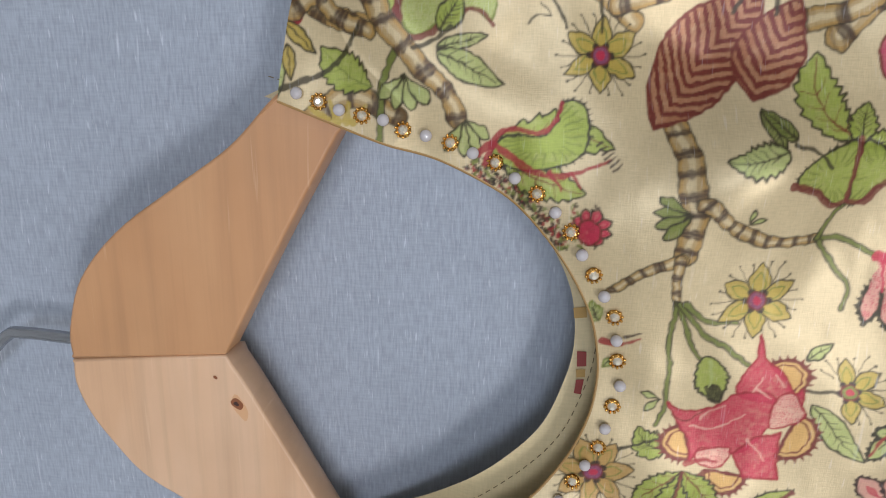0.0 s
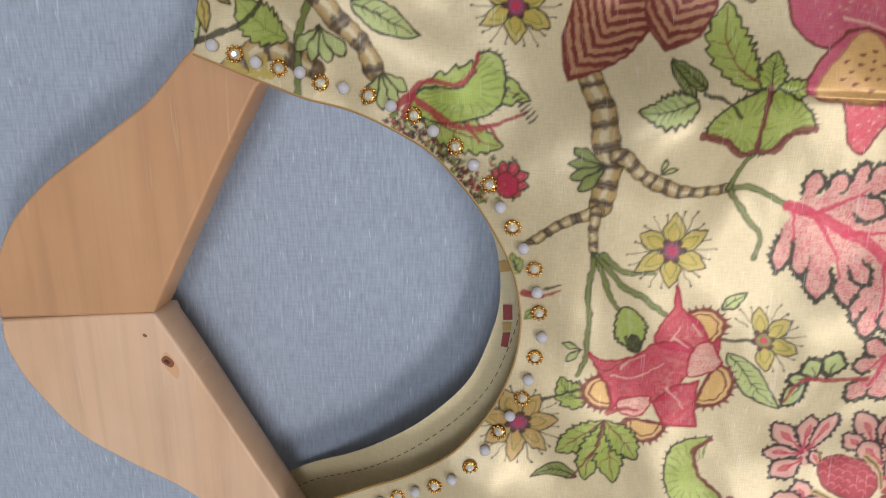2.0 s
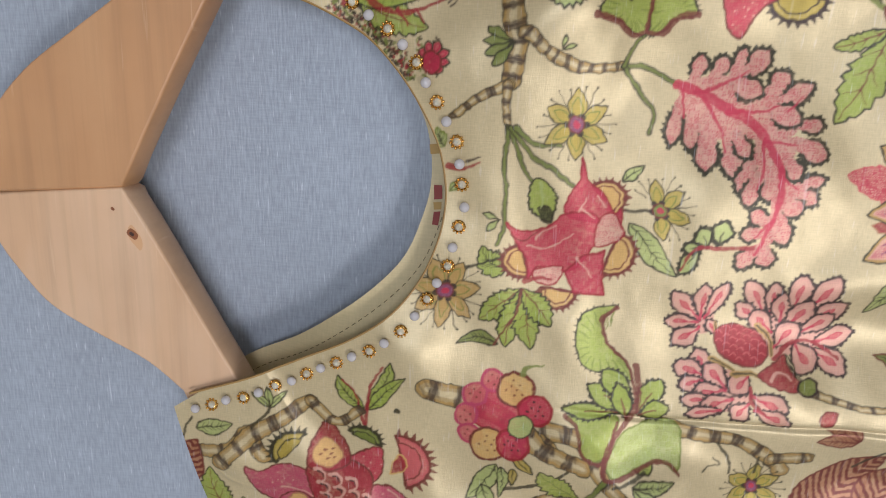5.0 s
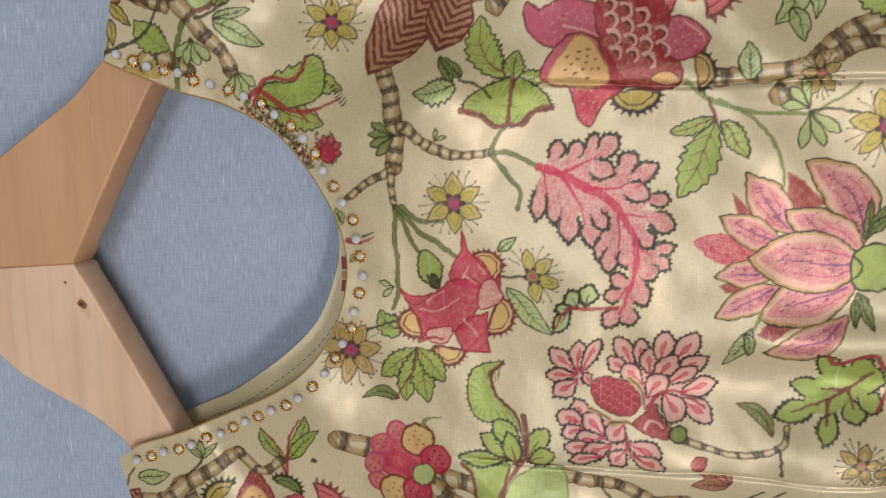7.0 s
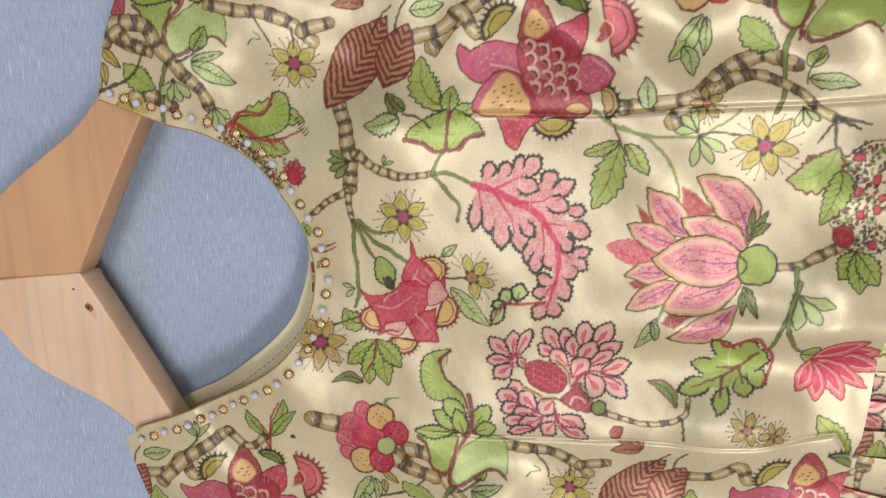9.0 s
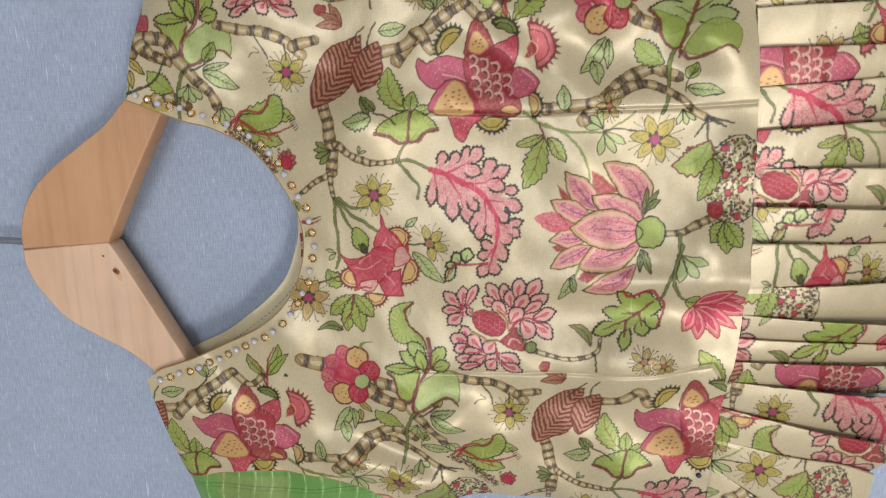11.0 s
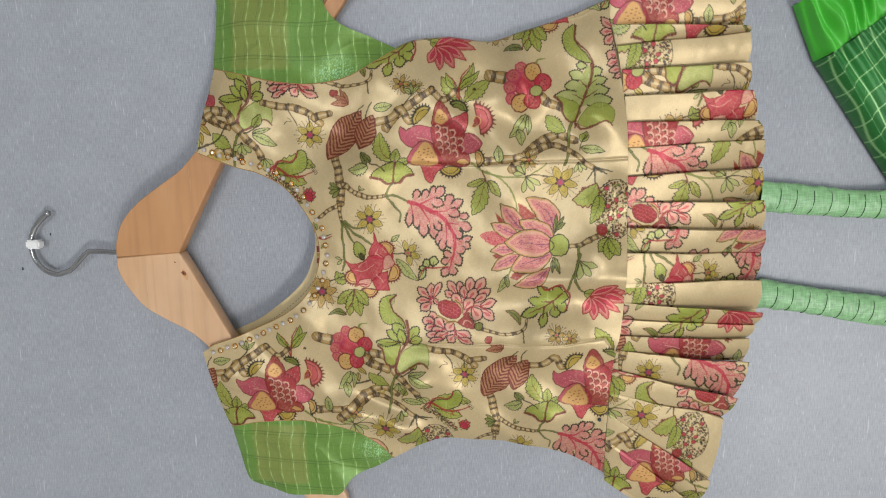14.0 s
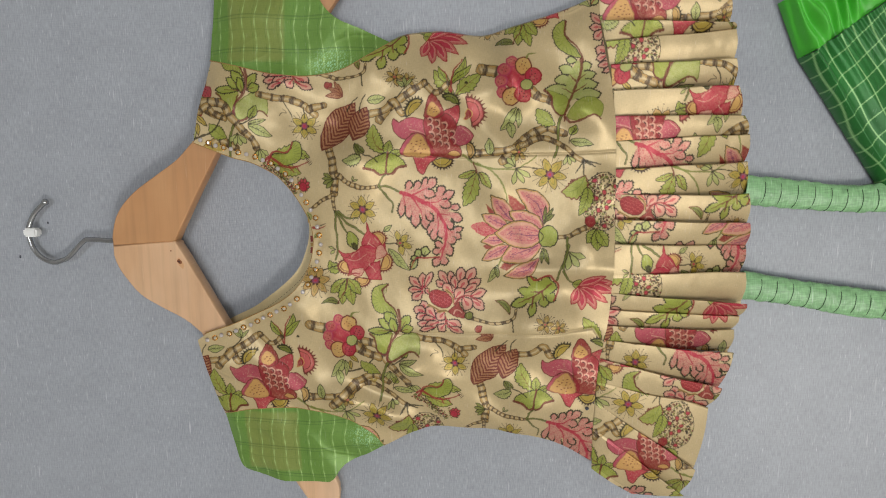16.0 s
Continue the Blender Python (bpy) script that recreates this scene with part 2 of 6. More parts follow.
def coarse(x, y):
    u, v = np.clip((x + 240) / 3, 0, GX.shape[1] - 1.001), np.clip((y + 270) / 3, 0, GX.shape[0] - 1.001)
    i, j = u.astype(int), v.astype(int)
    u, v = u - i, v - j
    return GD[j, i] * (1 - u) * (1 - v) + GD[j, i + 1] * u * (1 - v) + GD[j + 1, i] * (1 - u) * v + GD[j + 1, i + 1] * u * v


def hump(x, y, cx, cy, sx, sy, turn=0.0):
    c, s = math.cos(radians(turn)), math.sin(radians(turn))
    u, v = (x - cx) * c + (y - cy) * s, -(x - cx) * s + (y - cy) * c
    return np.exp(-((u / sx) ** 2) - (v / sy) ** 2)


# soft swells of the satin: centre, reach and height
FOLDS = ((-171, 29, 16, 3.0), (-129, 37, 11, 1.8), (-69, 42, 14, 2.2), (-178, -152, 15, 2.6), (-48, -152, 17, 3.6), (63, -68, 15, 2.6), (67, 15, 15, 3.2), (-95, -29, 26, 3.2), (-121, -111, 14, 1.8), (15, 39, 18, 2.2),
         (-70, -135, 12, 1.6), (73, -26, 13, 2.4), (40, -116, 22, 3.4), (-80, -12, 18, 3.4), (16, 53, 16, 2.4), (27, -189, 16, 2.6), (-101, -176, 16, 2.2), (12, -26, 20, 2.2), (62, -154, 12, 1.8), (-29, 45, 12, 1.8))


def drape(x, y):
    """Height of the cloth in mm: a soft pad with a low rim, lifted by the hanger, with folds and two stitched darts."""
    d = np.maximum(coarse(x, y), 0)
    z = 10.5 + 10.5 * (1 - np.exp(-d / 15))
    z += 4.5 * (1 - ((y + 68) / 130) ** 2) - 1.5
    arm = np.minimum(nearest(x, y, ARM_LINE_TOP)[0], nearest(x, y, ARM_LINE_LOW)[0])
    z += 4.0 * hump(x, y, 5, -123, 88, 13, 1) + 3.5 * hump(x, y, 5, -5, 92, 12, 0) + 2.0 * hump(x, y, -10, -62, 60, 20)
    z -= 3.5 * hump(x, y, -98, 12, 20, 15, 20) + 2.0 * hump(x, y, 20, -98, 60, 10, 1)
    z += 3.0 * hump(x, y, -150, 22, 22, 16, 20) + 3.5 * hump(x, y, 75, -75, 34, 26) + 3.5 * hump(x, y, -20, 32, 40, 9, -6)
    z += 4.5 * hump(x, y, 55, -82, 55, 7, 2) + 3 * hump(x, y, -60, -150, 34, 7, -12) - 3 * hump(x, y, -72, -172, 26, 6, -20)
    z += 3 * hump(x, y, -64, -187, 22, 7, -28) + 2.5 * hump(x, y, 18, 38, 7, 24, 15) + 2.5 * hump(x, y, 66, 24, 14, 8, 20)
    for cx, cy, reach, rise in FOLDS:
        z += 2.1 * rise * hump(x, y, cx, cy, reach, reach * 0.8, 30 * math.sin(cx))
    z += 0.55 * np.sin(x / 9 + 1.5 * np.sin(y / 21)) * np.sin(y / 13 + 0.8) + 0.22 * np.sin(x / 3.1 + 1.3 * np.sin(y / 9)) * np.sin(y / 11 + x / 40)
    edge = np.clip(np.maximum(y + 20, -118 - y) / 25, 0.25, 1)
    z += edge * (0.9 * np.sin(x / 7.5 + 2.2 * np.sin(y / 16 + x / 60) + 1) * np.sin(y / 9.5 + 1.6 * np.sin(x / 23)) + 1.5 * np.sin((x + 2.2 * y) / 14 + np.sin(x / 19)) * np.sin(x / 31 + 0.7))
    for dart, way in ((DART_TOP, 1), (DART_LOW, -1)):
        near, along, qx, qy = nearest(x, y, dart)
        start = np.clip(along / 40, 0, 1)
        sidewise = np.where((y - qy) * way > 0, 1.0, 0.35)
        z += start * sidewise * 0.4 * np.exp(-((near - 4) / 7) ** 2) - start * 0.8 * np.exp(-((near / 0.9) ** 2))
    held = 7.5 + (15 - 7 * np.clip((np.abs(y + 68) - 70) / 95, 0, 1)) * np.exp(-np.maximum(arm - 16, 0) ** 2 / 260)
    return np.maximum(z, held) + 1.5 * np.exp(-np.abs(z - held) / 1.5)


# ---- the printed pattern, laid out in mm ----
RES, CX0, CY0 = 0.25, -216.0, -250.0
CW, CH = int(400 / RES), int(350 / RES)
CREAM = np.array(lin((203, 181, 137)))
INK = {k: np.array(lin(v)) * dict(red=0.72, rose=0.8, brown=0.8, olive=0.8, dark=0.8, rust=0.8, moss=0.9, magenta=0.85).get(k, 1.0) for k, v in dict(
    olive=(60, 50, 20), dark=(60, 36, 24), green=(150, 158, 60), pale=(166, 170, 98), moss=(122, 128, 48), red=(168, 36, 40),
    rose=(198, 46, 70), pink=(190, 88, 84), blush=(206, 154, 130), magenta=(188, 64, 90), yellow=(176, 150, 60), ochre=(176, 138, 72),
    orchid=(186, 76, 92), salmon=(200, 144, 124), tan=(174, 148, 100), brown=(122, 50, 32), rust=(180, 120, 80), grape=(128, 62, 92), cream=(203, 181, 137), orange=(204, 160, 90)).items()}
canvas = np.empty((CH, CW, 3), np.float32)
canvas[:] = CREAM
SHIFT, KEEP = [np.zeros(2)], [None]


def field(step, seed):
    """Smooth random values over the print."""
    g = np.random.default_rng(seed).random((int(350 / step) + 3, int(400 / step) + 3))
    v, u = np.mgrid[0:CH, 0:CW] * (RES / step)
    i, j = u.astype(int), v.astype(int)
    u, v = u - i, v - j
    u, v = u * u * (3 - 2 * u), v * v * (3 - 2 * v)
    return ((g[j, i] * (1 - u) + g[j, i + 1] * u) * (1 - v) + (g[j + 1, i] * (1 - u) + g[j + 1, i + 1] * u) * v).astype(np.float32)


# the ink takes unevenly, and its edges wander
TAKE = np.clip(0.74 + 0.36 * field(0.7, 1) + 0.2 * field(5.0, 2), 0.76, 1.0)
WANDER_X = 0.55 * (field(1.3, 3) - 0.5) + 1.3 * (field(7.0, 4) - 0.5)
WANDER_Y = 0.55 * (field(1.3, 5) - 0.5) + 1.3 * (field(7.0, 6) - 0.5)


def window(pts, pad):
    lo, hi = pts.min(0) - pad, pts.max(0) + pad
    i0, i1 = max(int((lo[0] - CX0) / RES), 0), min(int((hi[0] - CX0) / RES) + 2, CW)
    j0, j1 = max(int((lo[1] - CY0) / RES), 0), min(int((hi[1] - CY0) / RES) + 2, CH)
    if i1 <= i0 or j1 <= j0:
        return None
    gx, gy = np.meshgrid(CX0 + RES * np.arange(i0, i1), CY0 + RES * np.arange(j0, j1))
    part_of = slice(j0, j1), slice(i0, i1)
    return *part_of, gx + WANDER_X[part_of], gy + WANDER_Y[part_of]


def lay(where, alpha, colour):
    js, is_ = where
    if KEEP[0] is not None:
        alpha = alpha * KEEP[0][js, is_]
    a = (alpha * TAKE[js, is_])[..., None]
    canvas[js, is_] = canvas[js, is_] * (1 - a) + np.asarray(colour) * a


def fill(pts, colour, line="olive", lw=0.6, stripe=None, tooth=0.0):
    """A filled shape with an inked outline. stripe: second colour and a function of x, y that says where it goes."""
    pts = np.asarray(pts, float) + SHIFT[0]
    w = window(pts, 1.5 + tooth)
    if w is None:
        return
    js, is_, gx, gy = w
    dist, along, _, _ = nearest(gx, gy, pts, True)
    signed = np.where(inside(gx, gy, pts), -dist, dist)
    body = np.clip(0.5 - signed / RES, 0, 1)
    grain = 0.92 + 0.08 * np.sin(gx * 5.1 + 2 * np.sin(gy * 3.3)) * np.sin(gy * 4.7 + 2 * np.sin(gx * 2.9))
    lay((js, is_), body * np.clip(grain, 0, 1), INK[colour])
    if stripe:
        lay((js, is_), body * np.clip(stripe[1](gx - SHIFT[0][0], gy - SHIFT[0][1]), 0, 1), INK[stripe[0]])
    if line:
        reach = 0.55 * lw + np.where(signed > 0, tooth * np.abs((along / 1.5) % 1 - 0.3), 0)
        lay((js, is_), np.clip(0.5 - (dist - reach) / RES, 0, 1), INK[line])


def stroke(points, w0, w1=None, colour="olive", smooth=True, stripes=None):
    """A tapering line; stripes: (second colour, spacing) across it."""
    pts = (spline(points) if smooth else np.asarray(points, float)) + SHIFT[0]
    w1 = w0 if w1 is None else w1
    w = window(pts, max(w0, w1))
    if w is None:
        return
    js, is_, gx, gy = w
    dist, along, _, _ = nearest(gx, gy, pts)
    size = np.sum(np.hypot(*np.diff(pts, axis=0).T))
    half = 0.5 * (w0 + (w1 - w0) * along / size)
    if colour:
        lay((js, is_), np.clip(0.5 - (dist - half) / RES, 0, 1) * 0.9, INK[colour])
    if stripes:
        tone, step = stripes
        wave = np.sin(along * 2 * np.pi / step + 0.5 * np.sin(along * 0.7)) + 0.25 * np.sin(gx * 3 + gy)
        band = np.clip(1.5 * wave + 0.1, 0, 1) * 0.88 * np.clip(1.25 - 0.5 * np.sin(along * 4 * np.pi / step) ** 2, 0, 1)
        lay((js, is_), np.clip(0.5 - (dist - half + 0.05) / RES, 0, 1) * band, INK[tone])


def blade(a, b, width, bend=0.0, teeth=0, plump=0.8, jag=0.16):
    """The outline of a leaf or petal from a to b."""
    a, b = np.asarray(a, float), np.asarray(b, float)
    d = b - a
    nrm = np.array([-d[1], d[0]])
    s = np.linspace(0, 1, max(22, 5 * teeth + 1))
    mid = a + d * s[:, None] + nrm * (bend * np.sin(np.pi * s))[:, None]
    tang = np.gradient(mid, axis=0)
    out = np.stack([-tang[:, 1], tang[:, 0]], 1)
    out /= np.linalg.norm(out, axis=1)[:, None] + 1e-9
    half = width / 2 * np.sin(np.pi * s**plump) ** 0.85
    if teeth:
        half = half * (1 - jag + 2 * jag * ((s * teeth) % 1))
    return np.vstack([mid + out * half[:, None], (mid - out * half[:, None])[::-1][1:-1]]), mid


def leaf(a, b, width, colour="green", line="olive", bend=0.0, teeth=0, plump=0.8, vein="olive", veins=5, lw=0.45, vw=0.4, jag=0.16):
    pts, mid = blade(a, b, width, bend, teeth, plump, jag)
    fill(pts, colour, line, lw)
    if vein:
        stroke(mid[1:-2], vw * 1.3, vw * 0.6, vein, smooth=False)
        d = np.asarray(b, float) - np.asarray(a, float)
        d /= np.linalg.norm(d) + 1e-9
        for k in range(veins):
            m = mid[int((0.18 + 0.6 * k / max(veins, 1)) * (len(mid) - 1))]
            for side in (-1, 1):
                tip = m + 0.30 * width * (0.9 * d + side * np.array([-d[1], d[0]]))
                stroke([m, tip], vw * 0.7, vw * 0.3, vein, smooth=False)


def disc(c, r, colour, line="olive", lw=0.4, squash=1.0, turn=0.0):
    a = np.linspace(0, 2 * np.pi, max(10, int(r * 8)), endpoint=False)
    u, v = r * np.cos(a), r * squash * np.sin(a)
    ct, st = math.cos(radians(turn)), math.sin(radians(turn))
    fill(np.stack([c[0] + u * ct - v * st, c[1] + u * st + v * ct], 1), colour, line, lw)


def polar(c, r, deg):
    return (c[0] + r * math.cos(radians(deg)), c[1] + r * math.sin(radians(deg)))


def star(c, r, turn=90.0, n=6, heart="grape", petal="yellow", skip=()):
    """A yellow star flower with pointed petals and stamens."""
    for k in range(n):
        a = turn + 360 * k / n
        if k in skip:
            continue
        for da in (-13, 0, 13):
            p = polar(c, r * 0.62, a + 180 / n + da)
            q = polar(c, r * (1.1 if da else 1.2), a + 180 / n + da * 1.3)
            stroke([p, q], 0.28, 0.28, "olive", smooth=False)
            disc(q, 0.3, "olive", None)
    for k in range(n):
        if k in skip:
            continue
        a = turn + 360 * k / n
        leaf(polar(c, r * 0.12, a), polar(c, r * 1.08, a), r * 0.54, petal, "olive", plump=0.9, vein=None, lw=0.35)
        pts, _ = blade(polar(c, r * 0.2, a), polar(c, r * 0.8, a), r * 0.3)
        fill(pts, petal, "moss", 0.3)
    for k in range(n):
        disc(polar(c, r * 0.27, turn + 360 * (k + 0.5) / n), r * 0.11, "dark", None)
    disc(c, r * 0.24, heart, "brown", 0.4)
    disc(c, r * 0.12, "rose", None)


def half_fan(c, r, way, colour="yellow", line="olive", teeth=9, spread=165):
    """A half disc with a ring and a toothed edge."""
    for k in range(teeth):
        a = way - spread / 2 + spread * (k + 0.5) / teeth
        pts = [polar(c, r * 0.9, a - 8), polar(c, r * 1.28, a), polar(c, r * 0.9, a + 8)]
        fill(pts, line, line, 0.2)
    arc = [polar(c, r, way - spread / 2 + spread * k / 20) for k in range(21)]
    fill(arc, colour, line, 0.9)
    fill([polar(c, r * 0.72, way - spread / 2 + spread * k / 20) for k in range(21)], colour, line, 0.4)


def lobes(c, way, spread, n, size, width, colour="blush", line="dark", core="rose", lw=0.6):
    """A fan of rounded petals, each with a coloured core."""
    order = sorted(range(n), key=lambda k: -abs(k - (n - 1) / 2))
    for k in order:
        a = way + spread * ((k / (n - 1)) - 0.5) if n > 1 else way
        reach = size * (1 - 0.22 * abs(2 * k / max(n - 1, 1) - 1))
        pts, _ = blade(c, polar(c, reach, a), width, 0.0, 0, 1.7)
        fill(pts, colour, line, lw)
        if core:
            pts, _ = blade(polar(c, reach * 0.35, a), polar(c, reach * 0.84, a), width * 0.48, 0.0, 0, 1.5)
            fill(pts, "pink", core, 0.4)


def sprig(c, way, size, n=3, spread=90, colour="pale"):
    for k in range(n):
        a = way + spread * (k / max(n - 1, 1) - 0.5)
        pts, _ = blade(c, polar(c, size, a), size * 0.34, 0.0, 0, 1.7)
        fill(pts, colour, "olive", 0.4)


def chevron_leaf(a, b, width):
    """A striped leaf: dark chevrons on rust."""
    a, b = np.asarray(a, float), np.asarray(b, float)
    d = (b - a) / np.linalg.norm(b - a)

    def bands(x, y):
        u = (x - a[0]) * d[0] + (y - a[1]) * d[1]
        v = -(x - a[0]) * d[1] + (y - a[1]) * d[0]
        return 0.5 + 3 * np.sin((u - 0.95 * np.abs(v)) * 2 * np.pi / 2.75)

    pts, _ = blade(a, b, width, 0.03, 0, 0.95)
    fill(pts, "rust", "brown", 0.6, ("brown", bands))


def pomegranate():
    """A pink flower with a scaly body, spotted hearts and fans."""
    half_fan((-43.7, 19.5), 7.2, 135, "yellow", "olive", 11, 150)
    half_fan((-22.7, 24.0), 6.0, 65, "moss", "olive", 9, 140)
    half_fan((-10.4, 18.3), 9.2, 12, "pink", "brown", 13, 175)
    leaf((-10.9, 20.7), (-13.8, 14.0), 4.5, "red", "orange", 0.2, vein=None)
    half_fan((-11.3, -5.7), 5.6, 10, "ochre", "olive", 9)
    half_fan((-27.1, -10.5), 6.4, -85, "yellow", "dark", 11, 170)
    petals = (([(-58.7, 14.2), (-54.9, 12.5), (-48.0, 15.6), (-40.0, 14.2), (-35.3, 8.8), (-37.4, 4.1), (-46.0, 4.9), (-49.6, 1.2), (-55.4, 3.4), (-58.6, 8.7)], "magenta"),
             ([(-28.4, 16.7), (-23.7, 20.6), (-16.9, 23.0), (-16.4, 15.8), (-18.5, 10.5), (-24.1, 8.6)], "rose"),
             ([(-20.6, 8.5), (-13.7, 9.8), (-8.9, 6.2), (-7.1, 3.1), (-11.4, -1.5), (-17.0, -2.9), (-21.9, 0.3)], "magenta"),
             ([(-53.4, -8.4), (-50.3, 0.8), (-42.5, 5.6), (-34.6, -1.1), (-34.0, -8.9)], "magenta"))
    petals += (([(-44.7, -8.5), (-29.7, -9.0), (-35.2, -13.7), (-38.7, -20.1), (-42.6, -17.5), (-44.6, -12.6)], "rose"),
             ([(-38.3, 15.8), (-25.3, 17.9), (-18.5, 10.9), (-20.5, 0.7), (-15.3, -3.5), (-16.1, -9.4), (-31.4, -9.6), (-36.1, -4.2), (-38.3, 6.2)], "red"),
             ([(-38.7, 15.4), (-38.3, 21.8), (-34.3, 30.4), (-29.1, 25.9), (-26.2, 19.5), (-27.4, 15.9), (-32.6, 14.4)], "red"))
    for pts, col in petals:
        fill(spline(pts, True, 5), col, "brown", 0.55)
        c2 = np.mean(np.array(pts), axis=0)
        for k in range(9):
            disc(polar(c2, 0.5 + 0.5 * k, 137 * k), 0.26, "blush", None)
    fill(spline([(-37.4, 18.2), (-34.5, 25.3), (-29.9, 22.0), (-28.6, 18.8), (-32.4, 15.6)], True, 5), "orange", "rust", 0.4)
    fill(spline([(-51.7, -8.4), (-47.7, -0.1), (-43.0, 5.0), (-38.7, 1.4), (-35.3, -8.7)], True, 5), "orange", "rust", 0.5)
    fill(spline([(-23.3, -8.0), (-20.8, -5.1), (-17.0, -6.0), (-15.7, -8.7)], True, 5), "orange", "brown", 0.4)
    for c, n, r in (((-33.2, 20.1), 6, 2.6), ((-43.0, -3.5), 14, 5.0)):
        for k in range(n):
            q = polar(c, r * math.sqrt((k + 0.5) / n), 137 * k)
            stroke([q, (q[0] + 0.7, q[1] + 0.25)], 0.75, 0.3, "brown", smooth=False)
    first, right, down = np.array((-35.3, 12.9)), np.array((4.6, -1.3)), np.array((2.3, -5.0))
    for row in range(4):
        for col in range(4):
            q = first + right * (col - 0.35 * row) + down * row * 0.95
            if col < 3 or 0 < row < 3:
                stroke([polar(q, 2.0, a) for a in (120, 70, 20, -30, -60)], 1.25, 0.6, "blush")
                stroke([polar(q, 1.2, a) for a in (100, 40, -20)], 0.7, 0.4, "dark")
    stroke([(-48.1, 7.0), (-42.1, 6.5), (-38.3, 4.7)], 0.7, 0.4, "blush")
    stroke([(-13.7, 8.3), (-9.7, 5.0), (-8.8, 2.9)], 0.6, 0.4, "blush")


def berry_flower():
    """Dotted pink rounds, orange and red seeds about a rose heart."""
    disc((-94.8, -126.6), 8.4, "rose", "red", 0.5)
    for c, r in (((-97.6, -118.1), 3.4), ((-102.3, -122.9), 3.7), ((-104.4, -129.8), 3.5), ((-103.5, -136.1), 3.4)):
        disc(c, r, "pink", "magenta", 0.8)
        for k in range(4):
            disc(polar(c, 1.5, 90 * k + 20), 0.35, "brown", None)
    for c, r, col in (((-90.4, -120.4), 5.3, "orange"), ((-84.2, -126.8), 4.9, "rose"), ((-97.9, -139.1), 5.6, "orange"), ((-90.3, -137.8), 5.0, "rose")):
        disc(c, r, col, "brown" if col == "orange" else "red", 0.8)
        for k in range(7):
            disc(polar(c, 0.6 * r * math.sqrt((k + 0.5) / 7), 137 * k), 0.38, "brown" if col == "orange" else "dark", None)
    disc((-88.4, -131.9), 3.6, "pale", "olive", 0.4)
    stroke([(-88.2, -115.2), (-87.1, -113.1), (-82.7, -112.0)], 1.6, 0.5, "moss")
    for a, b, w in (((-94.4, -146.0), (-104.2, -160.1), 6.0), ((-93.2, -146.5), (-93.5, -158.5), 3.8), ((-99.4, -154.9), (-96.8, -164.8), 5.5)):
        leaf(a, b, w, "pale", "olive", 0.05, veins=2)


def hooked(points, rim=None, colour="green", rim_colour="brown", rw=1.3):
    """A free leaf shape with a hatched face and a coloured rim line."""
    pts = spline(points, True, 7)
    mid = pts.mean(0)
    fill(pts, colour, "olive", 0.5)
    for k in range(0, len(pts), 3):
        d = mid - pts[k]
        stroke([pts[k] + 0.12 * d, pts[k] + 0.5 * d], 0.4, 0.25, "moss", smooth=False)
    for k in range(0, len(pts), 2):
        d = (pts[k] - mid) / (np.linalg.norm(pts[k] - mid) + 1e-9)
        stroke([pts[k], pts[k] + 0.9 * d], 0.6, 0.2, "olive", smooth=False)
    if rim:
        stroke(rim, rw, rw * 0.6, rim_colour)


